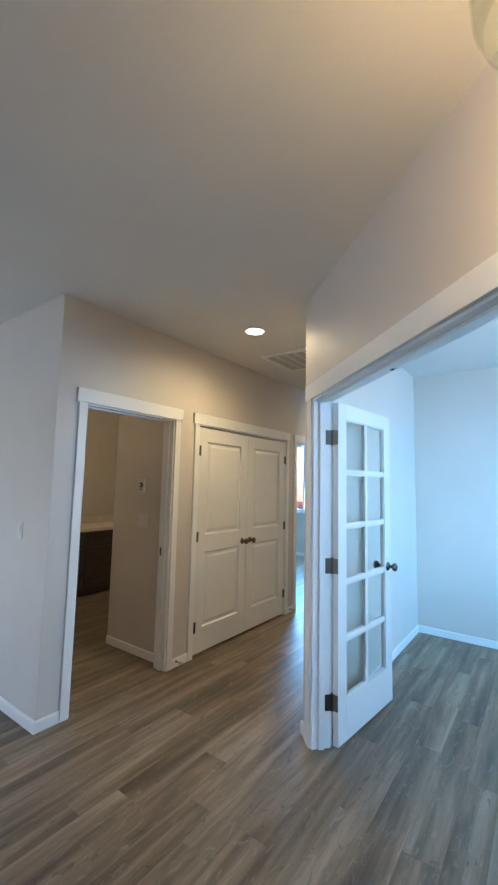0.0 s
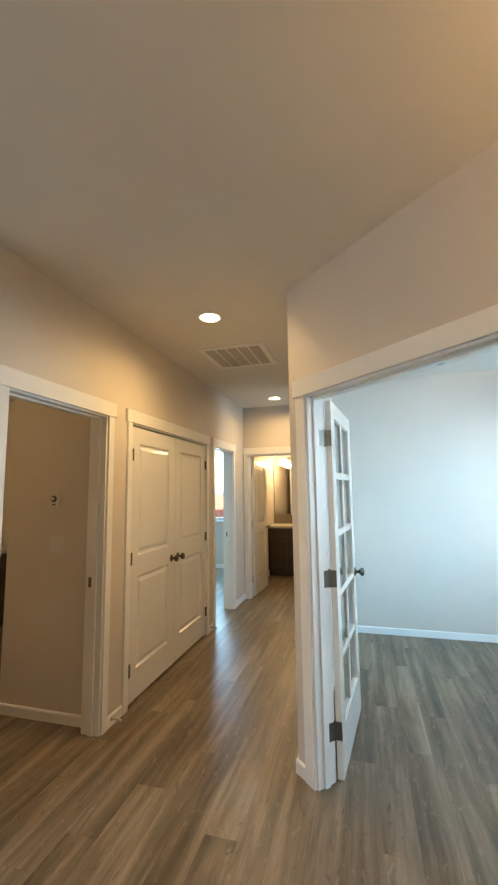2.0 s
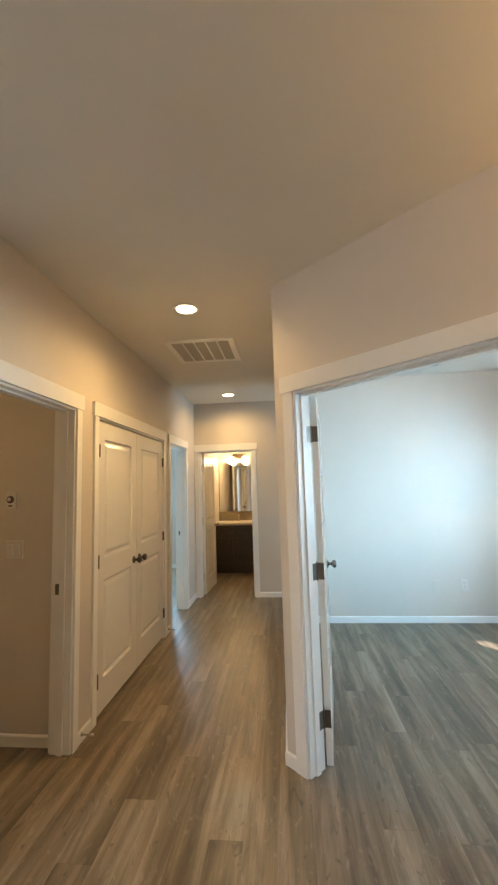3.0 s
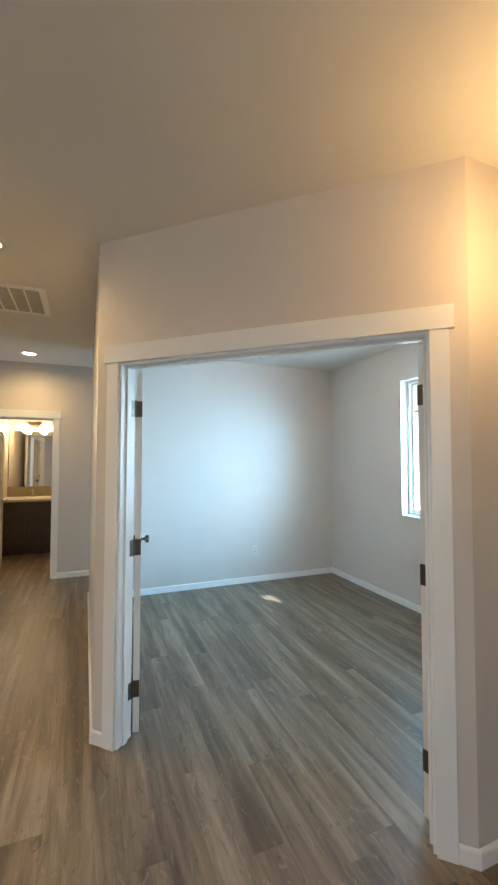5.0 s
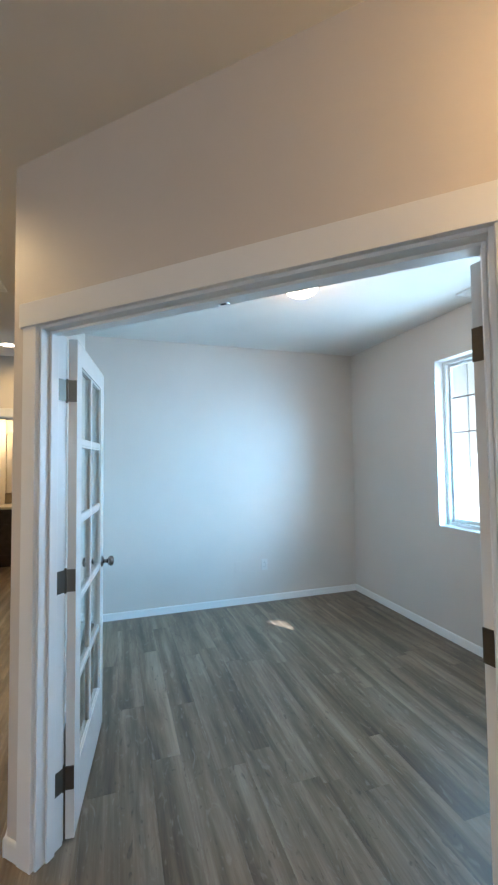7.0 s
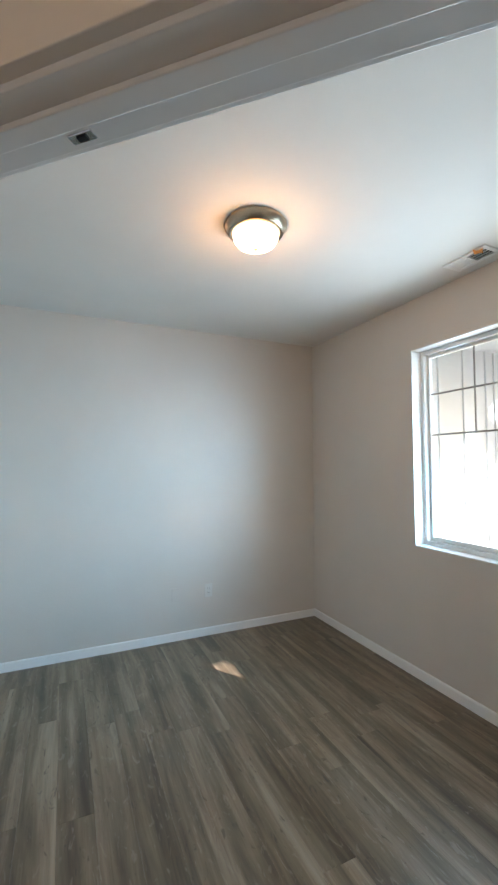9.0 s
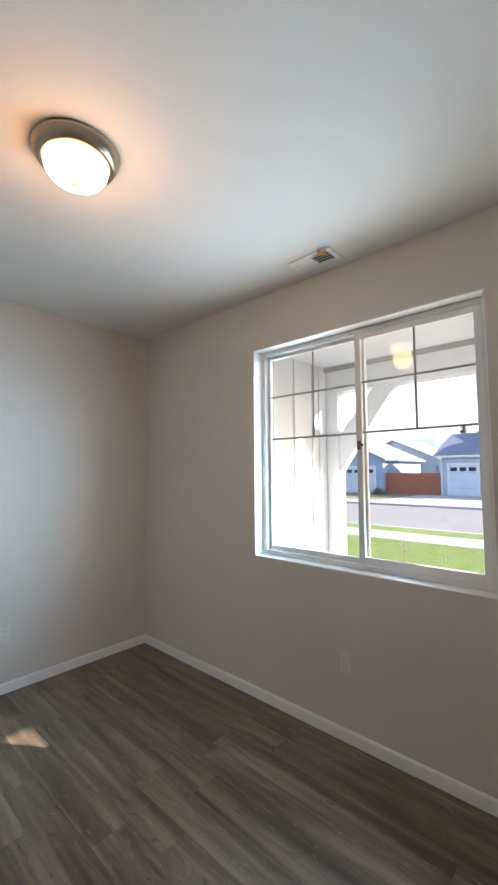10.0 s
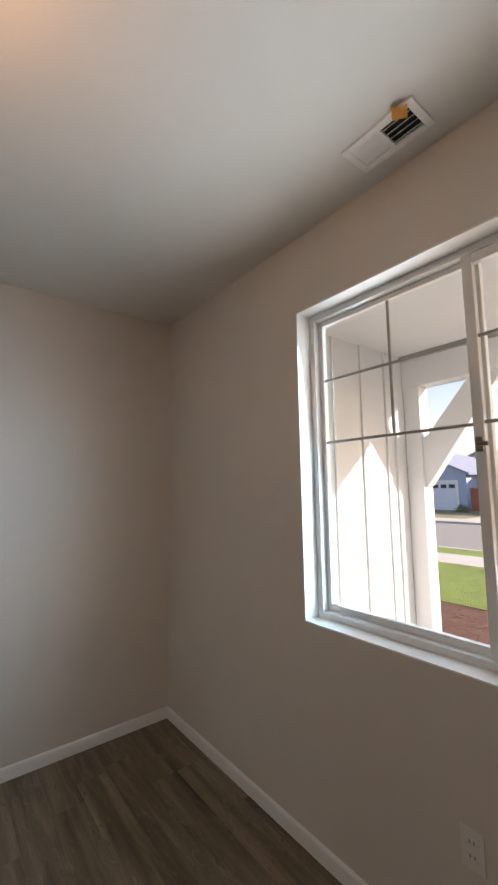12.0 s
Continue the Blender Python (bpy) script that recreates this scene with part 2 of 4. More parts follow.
def mesh_ob(name, bm, mat, smooth=False):
    me = bpy.data.meshes.new(name)
    bmesh.ops.recalc_face_normals(bm, faces=bm.faces)
    bm.to_mesh(me)
    bm.free()
    me.materials.append(mat)
    if smooth:
        for p in me.polygons:
            p.use_smooth = True
    return new(name, me)


def part(name, bm, mat, parent, label="", smooth=False):
    ob = mesh_ob(name, bm, mat, smooth)
    ob.parent = parent
    if label:
        tagged(ob, label)
    return ob


def holder(name, label, category, group="", kind="", m=None):
    ob = new(name)
    ob.empty_display_size = 0.1
    if m is not None:
        ob.matrix_world = m
    return tagged(ob, label, category, group, kind)


def struct(name, bm, mat, label, category):
    return tagged(mesh_ob(name, bm, mat), label, category, kind="structure")


def one_box(*a, **k):
    bm = bmesh.new()
    box(bm, *a, **k)
    return bm


def lathe(profile, segments=32):
    """A turned body about z from (radius, height) pairs."""
    bm = bmesh.new()
    rings = []
    for r, z in profile:
        if r < 1e-5:
            rings.append([bm.verts.new((0, 0, z))])
        else:
            rings.append([bm.verts.new((r * math.cos(2 * math.pi * i / segments), r * math.sin(2 * math.pi * i / segments), z)) for i in range(segments)])
    for a, b in zip(rings, rings[1:]):
        for i in range(segments):
            j = (i + 1) % segments
            q = [a[i % len(a)], a[j % len(a)], b[j % len(b)], b[i % len(b)]]
            q = list(dict.fromkeys(q))
            if len(q) > 2:
                bm.faces.new(q)
    return bm


def line_pose(p0, p1):
    """Pose of a wall: x runs along its face from p0 to p1, y goes into the wall."""
    a = math.degrees(math.atan2(p1[1] - p0[1], p1[0] - p0[0]))
    return pose(p0[0], p0[1], 0, 0, 0, a)


H = 2.74


def wall(name, p0, p1, thick, openings=(), label="warm greige painted drywall wall", z1=H, mat=None, ext=(0, 0)):
    """A wall with its face from p0 to p1 and its body to the left of that line; openings are (from, to, bottom, top)."""
    m = line_pose(p0, p1)
    length = (Vector(p1) - Vector(p0)).length
    bm = bmesh.new()
    u = -ext[0]
    for a, b, lo, hi in sorted(openings):
        box(bm, u, a, 0, thick, 0, z1, m)
        if lo > 0:
            box(bm, a, b, 0, thick, 0, lo, m)
        if hi < z1:
            box(bm, a, b, 0, thick, hi, z1, m)
        u = b
    box(bm, u, length + ext[1], 0, thick, 0, z1, m)
    return struct(name, bm, mat or M_WALL, label, "wall")


def baseboard(p0, p1, spans=None):
    """Baseboard along a wall face, on the right of the line from p0 to p1."""
    m = line_pose(p0, p1)
    length = (Vector(p1) - Vector(p0)).length
    for a, b in (spans or ((0, length),)):
        bm = bmesh.new()
        prof = [(0.002, 0.0), (-0.012, 0.0), (-0.012, 0.058), (-0.010, 0.064), (-0.006, 0.068), (0.002, 0.070)]
        ends = [[bm.verts.new(m @ Vector((u, y, z))) for y, z in prof] for u in (a, b)]
        n = len(prof)
        for i in range(n):
            bm.faces.new((ends[0][i], ends[0][(i + 1) % n], ends[1][(i + 1) % n], ends[1][i]))
        bm.faces.new(ends[0])
        bm.faces.new(ends[1][::-1])
        struct("baseboard", bm, M_TRIM, "white painted wooden baseboard along the wall", "baseboard")


def hinge(parent, place, turn, closed=False):
    """A butt hinge: barrel and two leaves. place is the pin; leaves lie along turn (degrees) and, when open, at right angles."""
    m = pose(*place, 0, 0, turn)
    bm = lathe([(0, -0.05), (0.006, -0.05), (0.006, 0.05), (0, 0.05)], 10)
    bmesh.ops.transform(bm, matrix=m, verts=bm.verts)
    box(bm, 0.002, 0.034, -0.0015, 0.0015, -0.045, 0.045, m)
    if not closed:
        box(bm, -0.034, -0.002, -0.0015, 0.0015, -0.045, 0.045, m)
    return part("hinge", bm, M_HINGE, parent, "satin nickel butt hinge")


def knob(parent, m, mat=None):
    """A round door knob with its rose; m puts z along the shaft."""
    bm = lathe([(0, 0.0), (0.031, 0.0), (0.031, 0.004), (0.024, 0.010), (0.011, 0.014), (0.010, 0.028), (0.016, 0.034), (0.026, 0.042), (0.029, 0.052), (0.026, 0.062), (0.015, 0.068), (0, 0.069)], 24)
    bmesh.ops.transform(bm, matrix=m, verts=bm.verts)
    return part("knob", bm, mat or M_NICKEL, parent, "brushed nickel round knob", True)


CT = 0.017          # casing thickness


def door_frame(name, label, m, a, b, top, thick, both=True, cw=0.060):
    """Jambs, stops and flat craftsman casings round an opening from a to b of the wall with the pose m."""
    d = holder(name, label, "door", kind="structure")
    for x0, x1, nm in ((a, a + 0.018, "jamb"), (b - 0.018, b, "jamb")):
        part(nm, one_box(x0, x1, -0.002, thick + 0.002, 0, top, m, 0.0015), M_TRIM, d)
    part("head_jamb", one_box(a + 0.018, b - 0.018, -0.002, thick + 0.002, top - 0.018, top, m, 0.0015), M_TRIM, d)
    s0, s1 = thick * 0.5 - 0.02, thick * 0.5 + 0.015
    part("stop", one_box(a + 0.018, a + 0.029, s0, s1, 0, top - 0.018, m, 0.002), M_TRIM, d)
    part("stop", one_box(b - 0.029, b - 0.018, s0, s1, 0, top - 0.018, m, 0.002), M_TRIM, d)
    part("head_stop", one_box(a + 0.029, b - 0.029, s0, s1, top - 0.029, top - 0.018, m, 0.002), M_TRIM, d)
    for y0, y1 in ((-CT, 0.0), (thick, thick + CT))[:2 if both else 1]:
        part("casing", one_box(a - cw + 0.006, a + 0.006, y0, y1, 0, top - 0.006, m, 0.002), M_TRIM, d)
        part("casing", one_box(b - 0.006, b + cw - 0.006, y0, y1, 0, top - 0.006, m, 0.002), M_TRIM, d)
        e = 0.005
        part("head_casing", one_box(a - cw - 0.012, b + cw + 0.012, y0 - (e if y0 < 0 else 0), y1 + (e if y0 >= 0 else 0), top - 0.006, top + 0.090, m, 0.002), M_TRIM, d)
    return d


def panel(bm, x0, x1, z0, z1, t, m):
    """A moulded panel between stiles and rails, on both faces of a leaf t thick."""
    for s in (-1, 1):
        y = s * t / 2
        rings = []
        for inset, dy in ((0.0, 0.0), (0.009, -0.012), (0.024, -0.013), (0.048, -0.004)):
            yy = y + s * dy
            rings.append([bm.verts.new(m @ Vector(p)) for p in ((x0 + inset, yy, z0 + inset), (x1 - inset, yy, z0 + inset), (x1 - inset, yy, z1 - inset), (x0 + inset, yy, z1 - inset))])
        for r0, r1 in zip(rings, rings[1:]):
            for i in range(4):
                j = (i + 1) % 4
                bm.faces.new((r0[i], r0[j], r1[j], r1[i]))
        bm.faces.new(rings[-1])


def panel_leaf(parent, m, width, height, t=0.035):
    """A two-panel moulded door leaf: x from the hinge, y across, z up."""
    bm = bmesh.new()
    st = 0.115
    z = (0.0, 0.21, 0.865, 1.02, height - 0.125, height)
    box(bm, 0, st, -t / 2, t / 2, 0, height, m)
    box(bm, width - st, width, -t / 2, t / 2, 0, height, m)
    for lo, hi in ((z[0], z[1]), (z[2], z[3]), (z[4], z[5])):
        box(bm, st, width - st, -t / 2, t / 2, lo, hi, m)
    panel(bm, st, width - st, z[1], z[2], t, m)
    panel(bm, st, width - st, z[3], z[4], t, m)
    return part("leaf", bm, M_DOOR, parent, "white two-panel moulded door leaf")


def plate(name, label, m, w=0.07, h=0.115, kind="outlet"):
    """A wall plate at the pose m: x across, z up, front towards -y."""
    d = holder(name, label, "wall plate" if kind == "blank" else ("light switch" if kind == "switch" else "outlet"))
    part("cover_plate", one_box(-w / 2, w / 2, -0.006, 0.001, -h / 2, h / 2, m, 0.002), M_WALL if kind == "blank" else M_PLASTIC, d)
    if kind == "outlet":
        for dz in (-0.02, 0.02):
            r = part("receptacle", one_box(-0.017, 0.017, -0.0075, -0.005, dz - 0.014, dz + 0.014, m, 0.001), M_PLASTIC, d)
            for dx in (-0.007, 0.007):
                # near-black block paints the shade inside a plug slot
                part("slot", one_box(dx - 0.0012, dx + 0.0012, -0.0082, -0.007, dz - 0.002, dz + 0.008, m), M_DARK, r)
    elif kind == "switch":
        n = 2 if w > 0.1 else 1
        for i in range(n):
            x = (i - (n - 1) / 2) * 0.046
            part("rocker", one_box(x - 0.016, x + 0.016, -0.010, -0.005, -0.033, 0.033, m, 0.0015), M_PLASTIC, d)
    return d


# ---------------------------------------------------------------- large structure
# ground floor slab under everything, ceilings
struct("floor", one_box(-5.6, 2.03, -3.5, 8.0, -0.12, -0.006), M_FLOOR, "grey-brown wood-look vinyl plank floor", "floor")
struct("ceiling", one_box(-5.6, 2.03, -3.6, 8.1, H, H + 0.12), M_CEIL, "off-white matt painted ceiling", "ceiling")

HX, HE = -2.415, 5.896                  # hall's west face, hall's end face
FL, FR_ = (-1.15, 2.52), (0.183, 1.262)   # corners of the splayed wall with the double glass doors
RW, RN, RE, RS = -1.04, 4.842, 1.900, 1.378  # faces of the room
D1, DD, D2 = (1.715, 2.555), (2.842, 4.386), (4.635, 5.37)
TOP = 2.045
STOP = 2.054

# hall's west wall (line runs north, body to the west)
HALL_P0 = (HX, 1.515)
HALLM = line_pose(HALL_P0, (HX, HE))


def hy(y):
    return y - HALL_P0[1]


wall("wall_hall_west", HALL_P0, (HX, 8.0), 0.12, [(hy(D1[0]), hy(D1[1]), 0, TOP), (hy(DD[0]), hy(DD[1]), 0, TOP), (hy(D2[0]), hy(D2[1]), 0, TOP)])
wall("wall_living_north", (-5.6, 1.515), (HX - 0.12, 1.515), 0.12)
# hall's end wall, with the bathroom door
BD = (-2.352, -1.575)
wall("wall_hall_end", (HX, HE), (1.95, HE), 0.12, [(BD[0] - HX, BD[1] - HX, 0, TOP)])
# hall's east wall = room's west wall
wall("wall_hall_east", (-1.15, 4.95), FL, 0.11)
wall("wall_passage", (1.95, 4.95), (-1.04, 4.95), 0.108)
# splayed wall
SPM = line_pose(FL, FR_)
SPL = (Vector(FR_) - Vector(FL)).length
SD = (0.145, 1.695)
wall("wall_splayed", FL, FR_, 0.115, [(SD[0], SD[1], 0, STOP)])
wall("wall_foyer_north", FR_, (1.95, FR_[1]), 0.116)
# front wall of the house with the window; outside face at x = 2.04
WY0, WY1, WZ0, WZ1 = 2.064, 3.522, 0.930, 2.364
# the first opening is unseen, added for the passage fill lamp
wall("wall_front", (RE, 5.9), (RE, -3.5), 0.16, [(0.12, 0.92, 0.95, 2.3), (5.9 - WY1, 5.9 - WY0, WZ0, WZ1)])
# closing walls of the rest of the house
# opening out of view, added to go with the living area fill lamp
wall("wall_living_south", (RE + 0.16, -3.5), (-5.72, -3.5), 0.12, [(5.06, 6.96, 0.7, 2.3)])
wall("wall_house_west", (-5.6, -3.5), (-5.6, 8.0), 0.12)
wall("wall_house_north", (-5.6, 8.0), (2.03, 8.0), 0.12, [(0.7, 2.2, 0.93, 2.38)])
# laundry partition, closet and bath walls
wall("wall_laundry", (-3.27, 2.61), (HX - 0.12, 2.61), 0.12)
wall("wall_closet_west", (-3.27, 4.48), (-3.27, 2.73), 0.12)
wall("wall_closet_north", (-5.6, 4.48), (HX - 0.12, 4.48), 0.10)
wall("wall_bath_east", (-1.2, 8.0), (-1.2, HE + 0.12), 0.1)

for p0, p1, spans in (
    ((-5.6, 1.515), (HX + 0.012, 1.515), None),
    (HALL_P0, (HX, HE), ((0, hy(D1[0]) - 0.054), (hy(D1[1]) + 0.054, hy(DD[0]) - 0.054), (hy(DD[1]) + 0.054, hy(D2[0]) - 0.054), (hy(D2[1]) + 0.054, hy(HE)))),
    ((HX, HE), (1.876, HE), ((BD[1] - HX + 0.054, 4.29),)),
    ((-1.15, 4.962), (FL[0], FL[1] - 0.01), None),
    ((1.876, 4.95), (-1.162, 4.95), None),
    (FL, FR_, ((-0.01, SD[0] - 0.07), (SD[1] + 0.07, SPL + 0.008))),
    ((FR_[0] - 0.004, FR_[1]), (RE, FR_[1]), None),
    ((RW, RN), (RE, RN), None),
    ((RE, RN), (RE, RS), None),
    ((RW, 2.58), (RW, RN), None),
    ((RE, RS), (0.25, RS), None),
    ((-3.27, 2.61), (HX - 0.12, 2.61), None),
    ((-3.27, 4.48), (-3.27, 2.61), None),
    ((-5.6, 8.0), (-2.5, 8.0), None),
):
    baseboard(p0, p1, spans)

# ---------------------------------------------------------------- doors
door_1 = door_frame("door_1", "white cased doorway to the laundry, without a visible leaf", HALLM, hy(D1[0]), hy(D1[1]), TOP, 0.12)
part("strike_plate", one_box(hy(D1[1]) - 0.0205, hy(D1[1]) - 0.0175, 0.074, 0.104, 0.90, 0.965, HALLM, 0.001), M_HINGE, door_1, "satin nickel strike plate")

closet = door_frame("door_2", "white closed double closet door with two moulded panels a leaf", HALLM, hy(DD[0]), hy(DD[1]), TOP, 0.12)
LW = (DD[1] - DD[0] - 0.036 - 0.010) / 2
for side in (0, 1):
    hx = hy(DD[0]) + 0.021 if side == 0 else hy(DD[1]) - 0.021
    lm = HALLM @ pose(hx, 0.020, 0.022, 0, 0, 0 if side == 0 else 180)
    leaf = panel_leaf(closet, lm, LW, 1.992)
    for z in (0.25, 1.03, 1.80):
        bm = lathe([(0, -0.045), (0.0085, -0.045), (0.0085, 0.045), (0, 0.045)], 10)
        box(bm, -0.018, 0.018, 0.004, 0.006, -0.045, 0.045)
        bmesh.ops.transform(bm, matrix=HALLM @ pose(hx + (0.009 if side == 0 else -0.002), -0.006, z), verts=bm.verts)
        part("hinge", bm, M_HINGE, leaf, "satin nickel hinge")
    kx = hx + (LW - 0.062) * (1 if side == 0 else -1)
    knob(leaf, HALLM @ pose(kx, 0.0025, 0.93, 90, 0, 0), M_BRONZE)

door_3 = door_frame("door_3", "white cased doorway to a daylit bedroom", HALLM, hy(D2[0]), hy(D2[1]), TOP, 0.12)
part("strike_plate", one_box(hy(D2[1]) - 0.0205, hy(D2[1]) - 0.0175, 0.060, 0.095, 0.92, 0.975, HALLM, 0.001), M_HINGE, door_3, "dark strike plate")

ENDM = line_pose((HX, HE), (1.876, HE))
door_4 = door_frame("door_4", "white two-panel bathroom door standing open", ENDM, BD[0] - HX, BD[1] - HX, TOP, 0.12)
bl = panel_leaf(door_4, ENDM @ pose(BD[0] - HX + 0.024, 0.122, 0.012, 0, 0, 88) @ pose(0, -0.0175, 0), 0.715, 2.008)
for z in (0.25, 1.03, 1.80):
    hinge(bl, ENDM @ Vector((BD[0] - HX + 0.022, 0.116, z)), 90)
knob(bl, ENDM @ pose(BD[0] - HX + 0.024, 0.122, 0.012, 0, 0, 88) @ pose(0.655, -0.035, 0.92, 90, 0, 0))
knob(bl, ENDM @ pose(BD[0] - HX + 0.024, 0.122, 0.012, 0, 0, 88) @ pose(0.655, 0.0, 0.92, -90, 0, 0))

# double glass doors in the splayed wall
door_5 = door_frame("door_5", "white double glass doors standing open into the empty room", SPM, SD[0], SD[1], STOP, 0.115, cw=0.075)
CX = (SD[0] + SD[1]) / 2
part("ball_catch", one_box(CX - 0.022, CX + 0.022, 0.086, 0.104, STOP - 0.0205, STOP - 0.017, SPM, 0.001), M_CHROME, door_5, "small metal ball catch plate")
# no hole is cut; a near-black block paints its shade
part("catch_hole", one_box(CX - 0.008, CX + 0.010, 0.090, 0.101, STOP - 0.0225, STOP - 0.020, SPM, 0.001), M_DARK, door_5, "dark block standing in for the shaded catch opening")



def glass_leaf(parent, m, width, height, side, t=0.035):
    """A ten-light glass door: x from the hinge, z up; m puts the hinge edge at x = 0 in the leaf's middle plane."""
    st, top, bot, bar = 0.10, 0.095, 0.238, 0.022
    bm = bmesh.new()
    box(bm, 0, st, -t / 2, t / 2, 0, height, m, 0.0015)
    box(bm, width - st, width, -t / 2, t / 2, 0, height, m, 0.0015)
    box(bm, st, width - st, -t / 2, t / 2, 0, bot, m)
    box(bm, st, width - st, -t / 2, t / 2, height - top, height, m)
    leaf = part("leaf", bm, M_DOOR, parent, "white painted ten-light glass door leaf")
    gx0, gx1, gz0, gz1 = st, width - st, bot, height - top
    mx = (gx0 + gx1) / 2
    part("muntin", one_box(mx - bar / 2, mx + bar / 2, -t / 2 + 0.004, t / 2 - 0.004, gz0, gz1, m, 0.003), M_DOOR, leaf)
    rows = [gz0 + (gz1 - gz0) * i / 5 for i in range(6)]
    for z in rows[1:-1]:
        for a, b in ((gx0, mx - bar / 2), (mx + bar / 2, gx1)):
            part("muntin", one_box(a, b, -t / 2 + 0.004, t / 2 - 0.004, z - bar / 2, z + bar / 2, m, 0.003), M_DOOR, leaf)
    for lo, hi in zip(rows, rows[1:]):
        for a, b in ((gx0, mx - bar / 2), (mx + bar / 2, gx1)):
            zz0 = lo + (bar / 2 if lo > gz0 + 0.01 else 0)
            zz1 = hi - (bar / 2 if hi < gz1 - 0.01 else 0)
            p = part("pane", one_box(a, b, -0.002, 0.002, zz0, zz1, m), M_GLASS, leaf, "clear glass pane")
            p.visible_shadow = False
            # glazing bead round the light
            bmb = bmesh.new()
            for s in (-1, 1):
                y0, y1 = (0.003, 0.0105) if s > 0 else (-0.0105, -0.003)
                box(bmb, a, a + 0.008, y0, y1, zz0, zz1, m)
                box(bmb, b - 0.008, b, y0, y1, zz0, zz1, m)
                box(bmb, a + 0.008, b - 0.008, y0, y1, zz0, zz0 + 0.008, m)
                box(bmb, a + 0.008, b - 0.008, y0, y1, zz1 - 0.008, zz1, m)
            part("glazing_bead", bmb, M_DOOR, leaf)
    return leaf


GW = (SD[1] - SD[0] - 0.036 - 0.008) / 2
OPEN = 127
for side in (0, 1):
    pin = Vector((SD[0] + 0.016, 0.122, 0)) if side == 0 else Vector((SD[1] - 0.016, 0.122, 0))
    turn = OPEN if side == 0 else 180 - OPEN
    # the pin stands proud of the jamb; the leaf's face swings about it
    gm = SPM @ pose(pin.x, pin.y, 0.012, 0, 0, turn) @ pose(0.004, (-0.0235 if side == 0 else 0.0235), 0)
    gl = glass_leaf(door_5, gm, GW, 2.018, side)
    s = -1 if side == 0 else 1
    for z in (0.25, 1.03, 1.81):
        bm = lathe([(0, -0.05), (0.0065, -0.05), (0.0065, 0.05), (0, 0.05)], 10)
        bmesh.ops.transform(bm, matrix=SPM @ pose(pin.x, pin.y, z), verts=bm.verts)
        # one plate on the leaf's edge, one on the jamb
        box(bm, -0.0055, -0.001, -0.0165, 0.0165, z - 0.012 - 0.045, z - 0.012 + 0.045, gm)
        jx = SD[0] + 0.018 if side == 0 else SD[1] - 0.018
        box(bm, jx - 0.002, jx + 0.002, 0.078, 0.116, z - 0.045, z + 0.045, SPM)
        part("hinge", bm, M_HINGE, gl, "satin nickel butt hinge")
    for face in (-1, 1):
        knob(gl, gm @ pose(GW - 0.06, face * 0.0175, 0.93, 90 if face < 0 else -90, 0, 0), M_SATIN)

# ---------------------------------------------------------------- window of the room
WM = line_pose((RE, WY1), (RE, WY0))       # x runs south along the wall, y goes out
WW = WY1 - WY0
win = holder("window_1", "white vinyl sliding window with grilles in a drywall return", "window", kind="structure")
for a in ((0.0, WW, 0.0, 0.10, WZ0, WZ0 + 0.006), (0.0, WW, 0.0, 0.10, WZ1 - 0.006, WZ1), (0.0, 0.006, 0.0, 0.10, WZ0 + 0.006, WZ1 - 0.006), (WW - 0.006, WW, 0.0, 0.10, WZ0 + 0.006, WZ1 - 0.006)):
    part("window_return", one_box(a[0], a[1], a[2] - 0.001, a[3], a[4], a[5], WM), M_TRIM, win, "white painted return")
fz0, fz1 = WZ0 + 0.006, WZ1 - 0.006
FW = 0.030
for a in ((0.006, 0.006 + FW, fz0, fz1), (WW - 0.006 - FW, WW - 0.006, fz0, fz1), (0.006 + FW, WW - 0.006 - FW, fz0, fz0 + FW), (0.006 + FW, WW - 0.006 - FW, fz1 - FW, fz1)):
    part("window_frame", one_box(a[0], a[1], 0.085, 0.16, a[2], a[3], WM, 0.003), M_VINYL, win)
mid = WY1 - 2.757
# fixed light beyond, sliding sash in front
for nm, a, b, y0, y1, sw in (("fixed_sash", 0.006 + FW, mid + 0.02, 0.118, 0.145, 0.022), ("sliding_sash", mid - 0.028, WW - 0.006 - FW, 0.088, 0.116, 0.036)):
    z0, z1 = fz0 + FW, fz1 - FW
    bm = bmesh.new()
    lw = 0.03 if nm == "fixed_sash" else 0.045
    box(bm, a, a + sw, y0, y1, z0, z1, WM, 0.003)
    box(bm, b - sw, b, y0, y1, z0, z1, WM, 0.003)
    box(bm, a + sw, b - sw, y0, y1, z0, z0 + lw, WM, 0.003)
    box(bm, a + sw, b - sw, y0, y1, z1 - lw * 0.8, z1, WM, 0.003)
    sash = part("sash", bm, M_VINYL, win, "white vinyl window sash")
    yc = (y0 + y1) / 2
    pn = part("pane", one_box(a + sw, b - sw, yc - 0.002, yc + 0.002, z0 + lw, z1 - lw * 0.8, WM), M_GLASS, sash, "clear window glass")
    pn.visible_shadow = False
    vx = WY1 - (3.107 if nm == "fixed_sash" else 2.431)
    for lo, hi in ((1.728, 1.740), (2.026, 2.038)):
        part("muntin", one_box(a + sw, b - sw, yc - 0.007, yc - 0.003, lo, hi, WM), M_MUNTIN, sash, "flat grey grille bar")
    part("muntin", one_box(vx - 0.006, vx + 0.006, yc - 0.0072, yc - 0.0032, 1.740, z1 - lw * 0.8, WM), M_MUNTIN, sash, "flat grey grille bar")
bm = one_box(mid - 0.022, mid + 0.004, 0.078, 0.090, 1.635, 1.685, WM, 0.005)
